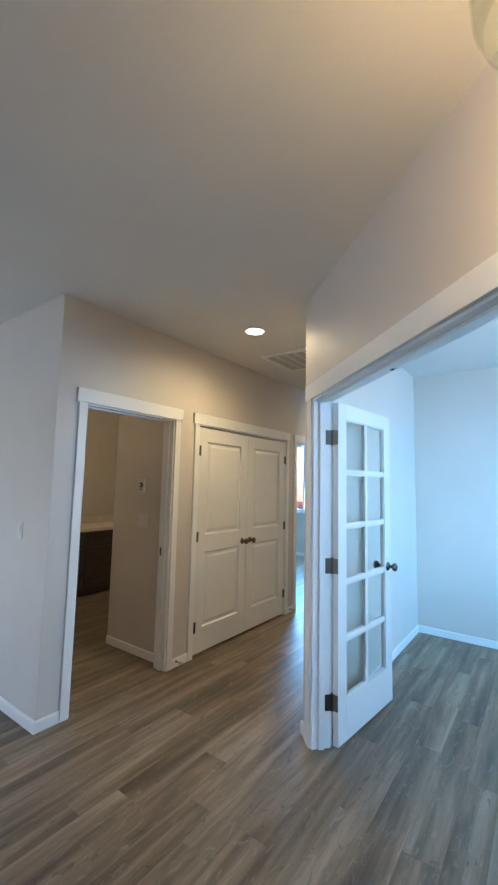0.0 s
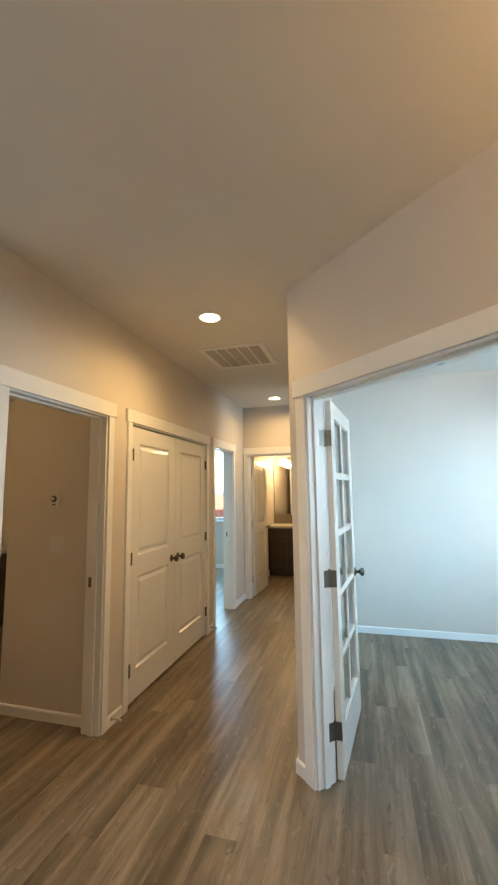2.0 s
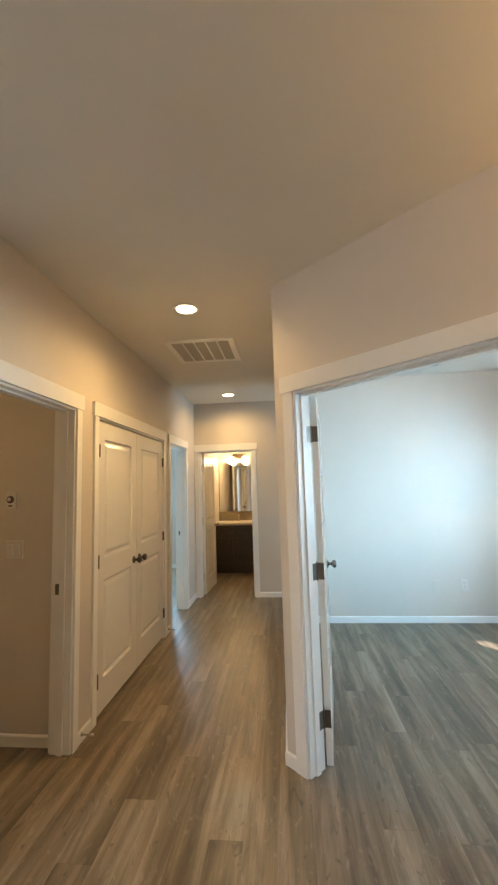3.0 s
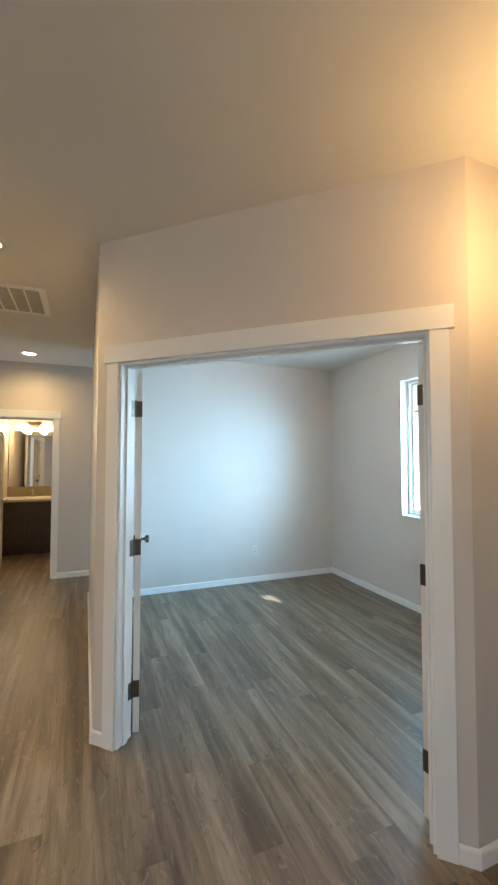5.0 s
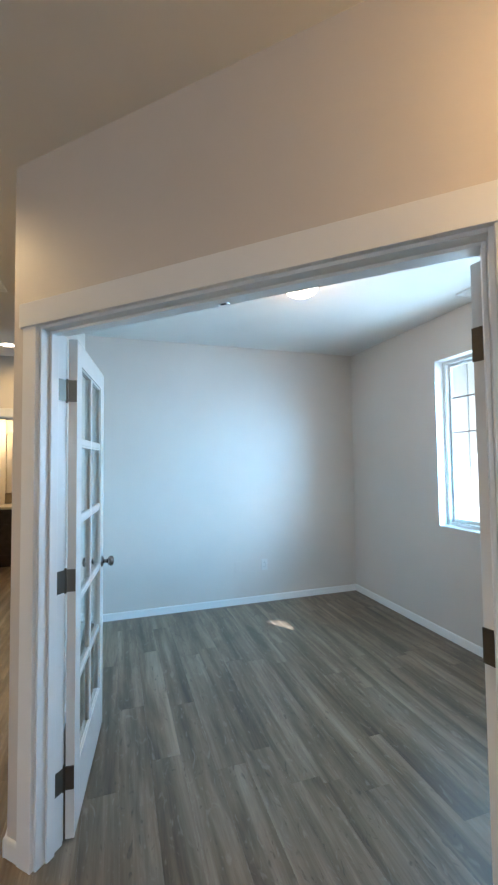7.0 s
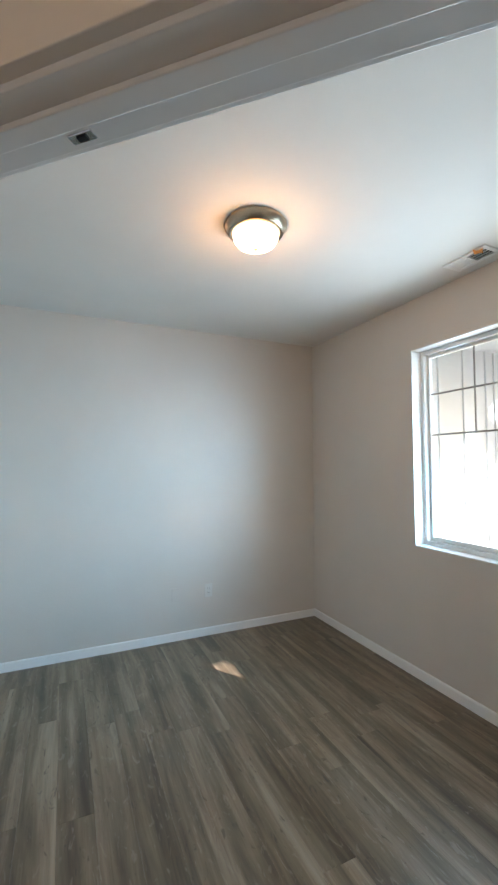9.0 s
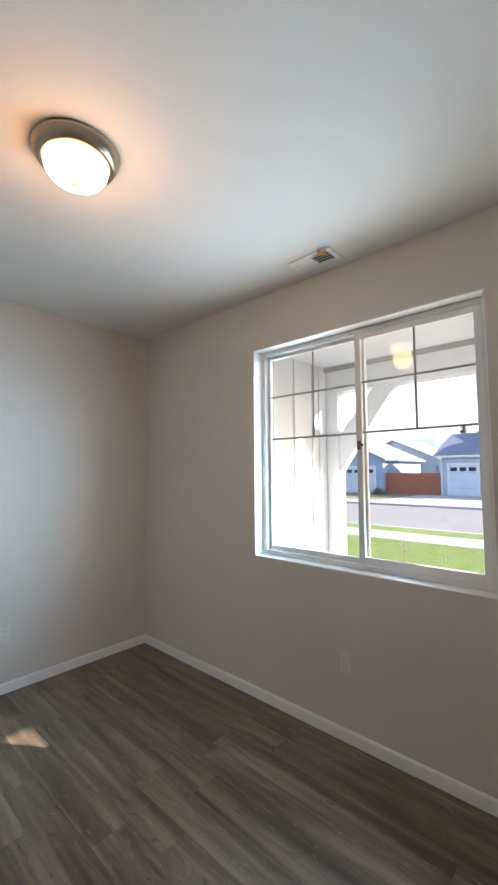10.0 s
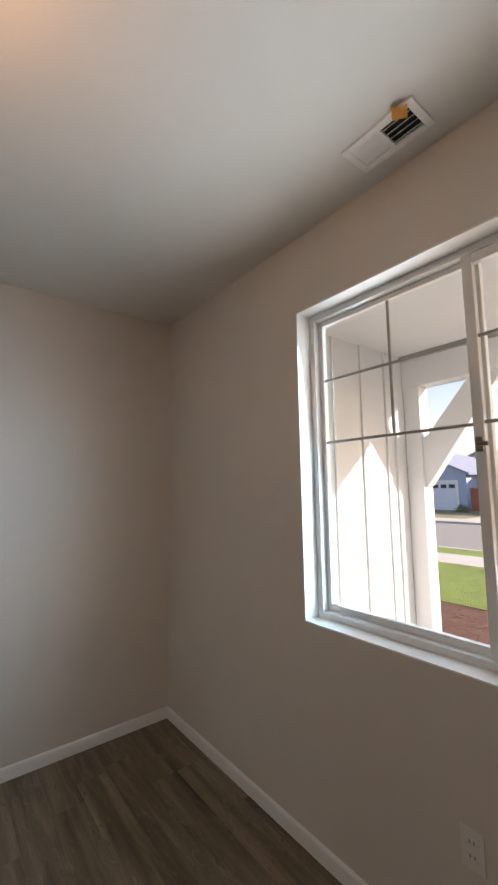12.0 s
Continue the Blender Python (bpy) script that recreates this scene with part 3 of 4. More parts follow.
box(bm, mid - 0.016, mid + 0.022, 0.070, 0.080, 1.652, 1.668, WM, 0.004)
part("latch", bm, M_HINGE, win, "small dark sash latch")

# bedroom window beyond door_3; openings of rooms out of view are assumed wall holes
bw = holder("window_2", "white vinyl bedroom window with a bright view", "window", kind="structure")
BWM = line_pose((-4.9, 8.0), (-3.4, 8.0))
for a in ((0, 0.05, 0.93, 2.38), (1.45, 1.5, 0.93, 2.38), (0.05, 1.45, 0.93, 0.98), (0.05, 1.45, 2.33, 2.38), (0.73, 0.77, 0.98, 2.33)):
    part("window_frame", one_box(a[0], a[1], 0.05, 0.11, a[2], a[3], BWM, 0.003), M_VINYL, bw)
bp = part("pane", one_box(0.05, 1.45, 0.078, 0.082, 0.98, 2.33, BWM), M_GLASS, bw, "clear window glass")
bp.visible_shadow = False
part("window_sill", one_box(-0.03, 1.53, -0.03, 0.05, 0.905, 0.93, BWM, 0.003), M_TRIM, bw)

# ---------------------------------------------------------------- ceiling fixtures


def downlight(x, y, label):
    d = holder("recessed_downlight", label, "ceiling light", "hall downlights")
    bm = lathe([(0.066, 0.004), (0.068, -0.003), (0.088, -0.006), (0.092, -0.003), (0.092, 0.002)], 40)
    bmesh.ops.transform(bm, matrix=pose(x, y, H), verts=bm.verts)
    part("trim_ring", bm, M_PLASTIC, d, "white trim ring", True)
    bm = lathe([(0, -0.001), (0.067, -0.001), (0.067, 0.001), (0, 0.001)], 40)
    bmesh.ops.transform(bm, matrix=pose(x, y, H - 0.001), verts=bm.verts)
    part("lens", bm, M_BULB, d, "glowing lens")


downlight(-1.74, 2.745, "lit round recessed downlight in the hall ceiling")
downlight(-1.83, 5.40, "lit round recessed downlight before the bathroom")

# return-air grille: seven louvred bays
vent = holder("return_air_grille", "white steel return-air grille in the hall ceiling", "vent")
vx0, vx1, vy0, vy1 = -2.075, -1.495, 3.32, 3.91
bm = bmesh.new()
for a in ((vx0, vx1, vy0, vy0 + 0.045), (vx0, vx1, vy1 - 0.045, vy1), (vx0, vx0 + 0.045, vy0 + 0.045, vy1 - 0.045), (vx1 - 0.045, vx1, vy0 + 0.045, vy1 - 0.045)):
    box(bm, *a, H - 0.011, H + 0.002, bevel=0.002)
part("frame", bm, M_VENT, vent)
# flat dark sheet on the ceiling gives the shade of a duct
part("backing", one_box(vx0 + 0.04, vx1 - 0.04, vy0 + 0.04, vy1 - 0.04, H - 0.0015, H + 0.001), M_DARK, vent, "dark sheet standing in for the shade behind the louvres")
ix0, ix1, iy0, iy1 = vx0 + 0.045, vx1 - 0.045, vy0 + 0.045, vy1 - 0.045
bays = 5
for i in range(1, bays):
    x = ix0 + (ix1 - ix0) * i / bays
    part("divider", one_box(x - 0.006, x + 0.006, iy0, iy1, H - 0.010, H - 0.001), M_VENT, vent)
n = 18
for i in range(n):
    y = iy0 + (iy1 - iy0) * (i + 0.5) / n
    part("slat", one_box(ix0, ix1, -0.0065, 0.0065, -0.0006, 0.0006, pose(0, y, H - 0.006, -24, 0, 0)), M_SLAT, vent)

# supply register of the room, with a scrap of orange paper
reg = holder("ceiling_register", "white ceiling air register with open dark louvres", "vent")
rx0, rx1, ry0, ry1 = 1.664, 1.814, 2.755, 3.032
bm = bmesh.new()
for a in ((rx0, rx1, ry0, ry0 + 0.026), (rx0, rx1, ry1 - 0.026, ry1), (rx0, rx0 + 0.026, ry0 + 0.026, ry1 - 0.026), (rx1 - 0.026, rx1, ry0 + 0.026, ry1 - 0.026), (rx0 + 0.026, rx1 - 0.026, 2.886, 2.900)):
    box(bm, *a, H - 0.010, H + 0.002, bevel=0.002)
part("frame", bm, M_VENT, reg)
# dark sheet again in place of a shaded duct
part("backing", one_box(rx0 + 0.02, rx1 - 0.02, ry0 + 0.02, ry1 - 0.02, H - 0.001, H + 0.001), M_DARK, reg, "dark sheet standing in for the shade inside the register")
for k, (y0, y1, tilt) in enumerate(((ry0 + 0.026, 2.886, -58), (2.900, ry1 - 0.026, -6))):
    m_ = 4 if k == 0 else 7
    for i in range(m_):
        x = rx0 + 0.026 + (rx1 - rx0 - 0.052) * (i + 0.5) / m_
        part("slat", one_box(-0.009, 0.009, y0, y1, -0.0006, 0.0006, pose(x, 0, H - 0.006, 0, tilt, 0)), M_VENT, reg)
bm = bmesh.new()
bmesh.ops.create_grid(bm, x_segments=5, y_segments=5, size=0.024)
for v in bm.verts:
    v.co.z = 0.010 * math.sin(v.co.x * 90) * math.cos(v.co.y * 60) + 0.25 * abs(v.co.y)
bmesh.ops.solidify(bm, geom=bm.faces[:], thickness=0.0012)
bmesh.ops.transform(bm, matrix=pose(1.672, 2.803, H - 0.022, 10, 12, 30), verts=bm.verts)
tagged(mesh_ob("paper_tag", bm, M_ORANGE), "crumpled orange paper tag stuck on the ceiling register", "tag")


def dome_light(x, y):
    d = holder("flush_ceiling_light", "lit frosted glass dome light with a brushed nickel ring", "ceiling light")
    for nm, prof, mat, lab in (
        ("ring", [(0.092, 0.0), (0.156, 0.0), (0.160, -0.006), (0.157, -0.016), (0.148, -0.030), (0.140, -0.046), (0.128, -0.052), (0.116, -0.050), (0.112, -0.036)], M_NICKEL, "brushed nickel ring"),
        ("shade", [(0.112, -0.036), (0.117, -0.054), (0.113, -0.078), (0.097, -0.101), (0.068, -0.117), (0.032, -0.125), (0.0, -0.127)], M_DOME, "frosted white glass shade"),
        ("finial", [(0.0, -0.125), (0.011, -0.126), (0.012, -0.132), (0.007, -0.137), (0.0, -0.140)], M_NICKEL, "nickel finial"),
    ):
        bm = lathe(prof, 48)
        bmesh.ops.transform(bm, matrix=pose(x, y, H), verts=bm.verts)
        ob = part(nm, bm, mat, d, lab, True)
        if nm == "shade":
            ob.visible_shadow = False
    return d


dome_light(0.432, 3.115)
dome_light(-4.2, 2.5)

# foyer light: clear glass jar with bulbs on a nickel canopy
fl = holder("foyer_ceiling_light", "lit semi-flush foyer light with a seeded clear glass jar", "ceiling light")
for nm, prof, mat, lab in (
    ("canopy", [(0.0, 0.22), (0.065, 0.22), (0.065, 0.208), (0.055, 0.195), (0.010, 0.190), (0.010, 0.0), (0.018, -0.034), (0.018, -0.075), (0.0, -0.075)], M_NICKEL, "brushed nickel canopy"),
    ("shade", [(0.06, -0.055), (0.095, -0.070), (0.118, -0.105), (0.124, -0.170), (0.120, -0.235), (0.108, -0.268), (0.105, -0.268), (0.117, -0.234), (0.121, -0.170), (0.115, -0.107), (0.093, -0.073), (0.06, -0.058)], M_GLASS, "clear glass jar shade"),
    ("bulb", [(0.0, -0.250), (0.020, -0.245), (0.032, -0.222), (0.030, -0.196), (0.016, -0.165), (0.013, -0.150), (0.0, -0.150)], M_BULB, "glowing bulb"),
    ("socket", [(0.0, -0.150), (0.016, -0.150), (0.018, -0.100), (0.018, -0.075), (0.0, -0.075)], M_NICKEL, "nickel socket"),
):
    bm = lathe(prof, 32)
    bmesh.ops.transform(bm, matrix=pose(0.17, 0.87, H - 0.22), verts=bm.verts)
    ob = part(nm, bm, mat, fl, lab, True)
    if nm in ("shade", "bulb"):
        ob.visible_shadow = False

# ---------------------------------------------------------------- wall plates, door stops
plate("outlet", "white duplex outlet low on the back wall", pose(0.770, RN, 0.392), kind="outlet")
plate("blank_plate", "blank cover plate painted like the back wall", pose(0.474, RN, 0.388), kind="blank")
plate("outlet", "white duplex outlet under the room window", pose(RE, 2.84, 0.432, 0, 0, -90), kind="outlet")
plate("light_switch", "white rocker switch on the wall beside the laundry corner", pose(-2.775, 1.515, 1.165), kind="switch")
plate("light_switch", "white double switch plate on the laundry wall", pose(-2.838, 2.61, 1.16), 0.116, 0.115, "switch")
th = holder("thermostat", "small white wall control with a round dark dial", "thermostat")
TM = pose(-2.864, 2.61, 1.47)
part("body", one_box(-0.034, 0.034, -0.018, 0.001, -0.056, 0.056, TM, 0.004), M_PLASTIC, th)
bm = lathe([(0, 0), (0.024, 0), (0.023, 0.008), (0.016, 0.012), (0, 0.012)], 24)
bmesh.ops.transform(bm, matrix=TM @ pose(0, -0.018, 0.008, 90, 0, 0), verts=bm.verts)
dial = part("dial", bm, M_HINGE, th, "dark grey dial", True)
bm = lathe([(0, 0), (0.011, 0), (0.010, 0.006), (0, 0.006)], 20)
bmesh.ops.transform(bm, matrix=TM @ pose(0, -0.030, 0.008, 90, 0, 0), verts=bm.verts)
part("dial_cap", bm, M_PLASTIC, dial, "white cap", True)
part("display_bar", one_box(-0.014, 0.014, -0.0195, -0.017, -0.036, -0.028, TM), M_DARK, th, "dark bar of small print")


def door_stop(x, y, z, turn):
    d = holder("door_stop", "spring door stop with a white rubber tip on the baseboard", "door stop", "hall door stops")
    m = pose(x, y, z, 0, 90, turn)
    bm = lathe([(0, 0), (0.011, 0), (0.011, 0.004), (0.006, 0.008), (0, 0.008)], 16)
    bmesh.ops.transform(bm, matrix=m, verts=bm.verts)
    part("base", bm, M_NICKEL, d)
    prof = [(0.0, 0.008)]
    for i in range(18):
        prof += [(0.0042, 0.008 + i * 0.003), (0.0055, 0.0095 + i * 0.003)]
    bm = lathe(prof + [(0.0, 0.062)], 12)
    bmesh.ops.transform(bm, matrix=m, verts=bm.verts)
    part("spring", bm, M_NICKEL, d, "coiled metal spring")
    bm = lathe([(0, 0.060), (0.008, 0.060), (0.008, 0.072), (0.005, 0.076), (0, 0.076)], 16)
    bmesh.ops.transform(bm, matrix=m, verts=bm.verts)
    part("tip", bm, M_RUBBER, d, "white rubber tip")


door_stop(HX + 0.012, 2.66, 0.045, 0)
door_stop(HX + 0.012, 4.50, 0.045, 0)


# ---------------------------------------------------------------- vanities in the bathroom and the laundry


def vanity(label, m, width, depth, doors, top_label, splash_mat):
    """Cabinet with doors, toe kick, counter and backsplash: x along the front, y to the back, z up."""
    d = holder("vanity_cabinet", label, "cabinet")
    part("body", one_box(0, width, 0.02, depth, 0.10, 0.84, m), M_CAB, d)
    part("toe_kick", one_box(0.02, width - 0.02, 0.08, depth - 0.02, 0.0, 0.10, m), M_CAB, d)
    w = width / doors
    for i in range(doors):
        for z0, z1, nm in ((0.13, 0.63, "door"), (0.66, 0.82, "drawer_front")):
            a, b = i * w + 0.008, (i + 1) * w - 0.008
            bm = bmesh.new()
            box(bm, a, b, 0.006, 0.019, z0, z1, m, 0.002)
            f = 0.05 if nm == "door" else 0.03
            box(bm, a, a + f, -0.002, 0.007, z0, z1, m, 0.0015)
            box(bm, b - f, b, -0.002, 0.007, z0, z1, m, 0.0015)
            box(bm, a + f, b - f, -0.002, 0.007, z0, z0 + f, m, 0.0015)
            box(bm, a + f, b - f, -0.002, 0.007, z1 - f, z1, m, 0.0015)
            part(nm, bm, M_CAB, d, "dark framed panel front")
    t = tagged(mesh_ob("countertop", one_box(-0.01, width + 0.01, -0.02, depth, 0.84, 0.88, m, 0.006), M_TOP), top_label, "countertop")
    s = tagged(mesh_ob("backsplash", one_box(-0.01, width + 0.01, depth - 0.018, depth, 0.88, 0.98 if splash_mat is M_TOP else 1.045, m, 0.002), splash_mat), "backsplash behind the vanity top", "backsplash")
    return d


VB = pose(-2.475, 7.43, 0)
vanity("dark espresso bathroom vanity with framed doors", VB, 1.2, 0.56, 3, "cream laminate bathroom vanity top", M_SPLASH)
LM = pose(-4.76, 2.75, 0, 0, 0, 90)
vanity("dark espresso laundry cabinet under a pale counter", LM, 1.60, 0.60, 3, "pale laminate laundry counter", M_TOP)

mir = holder("bathroom_mirror", "frameless wall mirror above the bathroom vanity", "mirror")
part("glass", one_box(-2.40, -1.32, 7.984, 7.992, 1.05, 1.99, None, 0.001), M_MIRROR, mir, "silvered mirror glass")
part("backing", one_box(-2.395, -1.325, 7.991, 7.999, 1.055, 1.985), M_DARK, mir)

fa = holder("bathroom_faucet", "brushed nickel single-lever bathroom faucet", "faucet")
bm = lathe([(0, 0), (0.026, 0), (0.026, 0.006), (0.017, 0.012), (0.015, 0.09), (0.017, 0.10), (0.012, 0.112), (0, 0.114)], 20)
bmesh.ops.transform(bm, matrix=pose(-2.02, 7.86, 0.88), verts=bm.verts)
part("body", bm, M_NICKEL, fa, "", True)
part("spout", one_box(-0.011, 0.011, -0.12, 0.0, -0.008, 0.008, pose(-2.02, 7.86, 0.955, -14, 0, 0), 0.004), M_NICKEL, fa)
part("lever", one_box(-0.006, 0.006, -0.06, 0.0, -0.004, 0.004, pose(-2.02, 7.87, 0.998, 25, 0, 0), 0.002), M_NICKEL, fa)

vl = holder("vanity_light", "two-globe lit vanity light on a nickel bar", "wall light")
part("back_plate", one_box(-2.12, -1.92, 7.965, 7.999, 2.06, 2.15, None, 0.006), M_NICKEL, vl)
part("arm_bar", one_box(-2.17, -1.87, 7.93, 7.95, 2.085, 2.105, None, 0.004), M_NICKEL, vl)
for x in (-2.15, -1.89):
    bm = lathe([(0.02, 0.085), (0.035, 0.075), (0.058, 0.03), (0.062, 0.0), (0.055, -0.035), (0.03, -0.058), (0, -0.064)], 28)
    bmesh.ops.transform(bm, matrix=pose(x, 7.90, 2.015), verts=bm.verts)
    sh = part("shade", bm, M_BULB, vl, "glowing frosted glass globe", True)
    sh.visible_shadow = False
    bm = lathe([(0, 0.075), (0.022, 0.075), (0.022, 0.10), (0, 0.10)], 16)
    bmesh.ops.transform(bm, matrix=pose(x, 7.90, 2.015), verts=bm.verts)
    part("holder_cup", bm, M_NICKEL, vl)

# ---------------------------------------------------------------- outside: porch
GZ = -0.30
struct("porch_floor", one_box(2.062, 4.4, -3.5, 4.38, GZ, -0.08, None, 0.01), M_CONC, "grey broom-finished concrete porch floor", "floor")
# unseen south end of the roof, placed to let a sliver of sun in
PEND = -0.79
struct("porch_ceiling", one_box(2.062, 4.42, PEND, 4.55, 2.80, 3.0), M_SIDING, "white painted porch ceiling", "ceiling")
struct("wing_wall", one_box(2.062, 4.37, 4.38, 4.53, GZ, 2.80), M_SIDING, "white board-and-batten siding of the porch side wall", "wall")
wing = bpy.data.objects["wing_wall"]
for x in (2.42, 2.80, 3.18, 3.56, 3.93):
    part("batten", one_box(x - 0.018, x + 0.018, 4.36, 4.381, -0.08, 2.80, None, 0.002), M_SIDING, wing)
part("corner_board", one_box(4.06, 4.209, 4.359, 4.381, -0.08, 2.80, None, 0.003), M_SIDING, wing)
bmf = one_box(4.20, 4.38, PEND, 4.36, 2.48, 2.80, None, 0.008)
struct("porch_beam", bmf, M_SIDING, "white boxed porch beam", "beam")
# grey strip paints the shadow line where porch ceiling meets beam
struct("porch_trim", one_box(4.165, 4.199, PEND, 4.36, 2.745, 2.798, None, 0.003), M_MUNTIN, "grey strip standing in for the shadow line along the porch beam", "trim")


def porch_post(y0, y1, way):
    d = holder("porch_post", "white square porch post with a knee brace", "post", "porch posts")
    part("shaft", one_box(4.21, 4.37, y0, y1, -0.08, 2.48, None, 0.006), M_SIDING, d)
    part("plinth", one_box(4.19, 4.39, y0 - 0.02, y1 + 0.02, -0.08, 0.12, None, 0.006), M_SIDING, d)
    # knee brace: a straight square timber from the post up to the beam
    bm = bmesh.new()
    ya = y0 if way < 0 else y1
    for x0, x1 in ((4.24, 4.34),):
        pts = [(ya, 1.50), (ya + way * 0.03, 1.52), (ya + way * 0.73, 2.48), (ya + way * 0.46, 2.48), (ya + way * 0.05, 2.00), (ya, 1.97)]
        lo = [bm.verts.new((x0, y, z)) for y, z in pts]
        hi = [bm.verts.new((x1, y, z)) for y, z in pts]
        bm.faces.new(lo)
        bm.faces.new(hi[::-1])
        for i in range(len(pts)):
            j = (i + 1) % len(pts)
            bm.faces.new((lo[i], lo[j], hi[j], hi[i]))
    part("knee_brace", bm, M_SIDING, d)


porch_post(4.195, 4.358, -1)
porch_post(PEND, PEND + 0.16, 1)

# ---------------------------------------------------------------- outside: ground, road, street
struct("ground", one_box(-400, 600, -500, 500, GZ - 2.0, GZ - 0.10), M_EARTH, "dry grassy ground reaching the horizon", "ground")
struct("mulch_bed", one_box(4.4, 7.0, -20, 30, GZ - 0.15, GZ), M_SOIL, "reddish-brown bark mulch bed along the porch", "mulch bed")
struct("lawn", one_box(7.0, 10.2, -60, 80, GZ - 0.15, GZ + 0.01), M_GRASS, "sunlit mown green front lawn", "lawn")
struct("pavement", one_box(10.2, 11.5, -60, 80, GZ - 0.15, GZ + 0.012), M_CONC, "pale concrete pavement", "pavement")
struct("verge", one_box(11.5, 12.5, -60, 80, GZ - 0.15, GZ + 0.01), M_GRASS, "narrow green grass verge", "verge")
struct("kerb", one_box(12.5, 12.68, -60, 80, GZ - 0.3, GZ + 0.012, None, 0.02), M_CONC, "concrete kerb", "kerb")
struct("road", one_box(12.68, 21.1, -60, 80, GZ - 0.4, GZ - 0.09), M_ASPH, "grey asphalt residential road", "road")
struct("kerb_far", one_box(21.1, 21.3, -60, 80, GZ - 0.3, GZ + 0.012, None, 0.02), M_CONC, "far concrete kerb", "kerb")
struct("pavement_far", one_box(21.3, 23.0, -60, 80, GZ - 0.15, GZ + 0.012), M_CONC, "pale far pavement", "pavement")
struct("driveway", one_box(23.0, 30.0, -30, 12.4, GZ - 0.15, GZ + 0.006), M_CONC, "pale concrete driveway", "driveway")
struct("front_yard", one_box(23.0, 45.0, 12.4, 60, GZ - 0.15, GZ + 0.004), M_EARTH, "dry yard before the houses", "yard")


def garage_door(parent, x, y0, y1, z1):
    d = part("garage_door", one_box(x - 0.05, x + 0.02, y0, y1, GZ, z1), M_GARAGE, parent, "pale sectional garage door")
    n = 4
    for i in range(1, n):
        z = GZ + (z1 - GZ) * i / n
        part("joint", one_box(x - 0.055, x - 0.049, y0, y1, z - 0.015, z + 0.015), M_GREY, d)
    k = max(3, round((y1 - y0) / 0.6))
    w = (y1 - y0) / k
    for i in range(k):
        part("pane", one_box(x - 0.058, x - 0.05, y0 + w * (i + 0.14), y0 + w * (i + 0.86), z1 - 0.42, z1 - 0.16), M_DARK, d, "dark garage window")
    f = 0.14
    for a in ((y0 - f, y0, GZ, z1 + f), (y1, y1 + f, GZ, z1 + f), (y0, y1, z1, z1 + f)):
        part("trim", one_box(x - 0.07, x, *a), M_SIDING, d)


def gable_roof(name, parent, x0, x1, y0, y1, ze, zr, along, mat, over=0.35, t=0.14):
    """Two roof slabs over a box; the ridge runs along 'x' or 'y'."""
    bm = bmesh.new()
    if along == "y":
        xm = (x0 + x1) / 2
        sl = (zr - ze) / (xm - x0)
        for s, xe in ((-1, x0 - over), (1, x1 + over)):
            zz = ze - sl * over
            p = [(xe, y0 - over, zz), (xe, y1 + over, zz), (xm, y1 + over, zr), (xm, y0 - over, zr)]
            lo = [bm.verts.new(v) for v in p]
            hi = [bm.verts.new((a, b, c + t)) for a, b, c in p]
            bm.faces.new(lo), bm.faces.new(hi)
            for i in range(4):
                bm.faces.new((lo[i], lo[(i + 1) % 4], hi[(i + 1) % 4], hi[i]))
    else:
        ym = (y0 + y1) / 2
        sl = (zr - ze) / (ym - y0)
        for s, ye in ((-1, y0 - over), (1, y1 + over)):
            zz = ze - sl * over
            p = [(x0 - over, ye, zz), (x1 + over, ye, zz), (x1 + over, ym, zr), (x0 - over, ym, zr)]
            lo = [bm.verts.new(v) for v in p]
            hi = [bm.verts.new((a, b, c + t)) for a, b, c in p]
            bm.faces.new(lo), bm.faces.new(hi)
            for i in range(4):
                bm.faces.new((lo[i], lo[(i + 1) % 4], hi[(i + 1) % 4], hi[i]))
    return part(name, bm, mat, parent)


def gable_wall(parent, x, t, y0, y1, ze, zr, mat):
    bm = bmesh.new()
    p = [(y0, ze), (y1, ze), ((y0 + y1) / 2, zr)]
    lo = [bm.verts.new((x, y, z)) for y, z in p]
    hi = [bm.verts.new((x + t, y, z)) for y, z in p]
    bm.faces.new(lo), bm.faces.new(hi)
    for i in range(3):
        bm.faces.new((lo[i], lo[(i + 1) % 3], hi[(i + 1) % 3], hi[i]))
    return part("gable", bm, mat, parent)


# house with three-car garage across the road
gh = holder("garage_house", "blue-grey house with two garage doors and a dormer", "house")
part("wall", one_box(30.0, 40.0, -6.0, 11.05, GZ, 2.56), M_GREY, gh)
gable_roof("roof", gh, 30.0, 38.0, 8.2, 11.05, 2.56, 4.15, "y", M_SHINGLE)
gable_roof("roof", gh, 30.2, 40.0, -6.0, 8.1, 2.60, 5.35, "y", M_SHINGLE)
part("gable_fill", one_box(31.6, 36.4, 8.25, 11.0, 2.5, 3.0), M_GREY, gh)
garage_door(gh, 30.0, 8.75, 10.5, 1.80)
garage_door(gh, 30.0, 3.6, 7.9, 1.80)
for y in (8.32, 11.0):
    part("downpipe", one_box(29.88, 29.96, y - 0.04, y + 0.04, GZ, 2.45), M_SIDING, gh, "white downpipe")
part("gutter", one_box(29.55, 29.70, -6.3, 11.4, 2.32, 2.46), M_SIDING, gh, "white gutter")
dm = part("dormer", one_box(31.2, 34.5, 3.4, 7.55, 2.8, 4.05), M_SIDING, gh, "pale dormer")
gable_roof("dormer_roof", gh, 31.2, 35.0, 3.4, 7.55, 4.05, 4.75, "y", M_SHINGLE, 0.25)
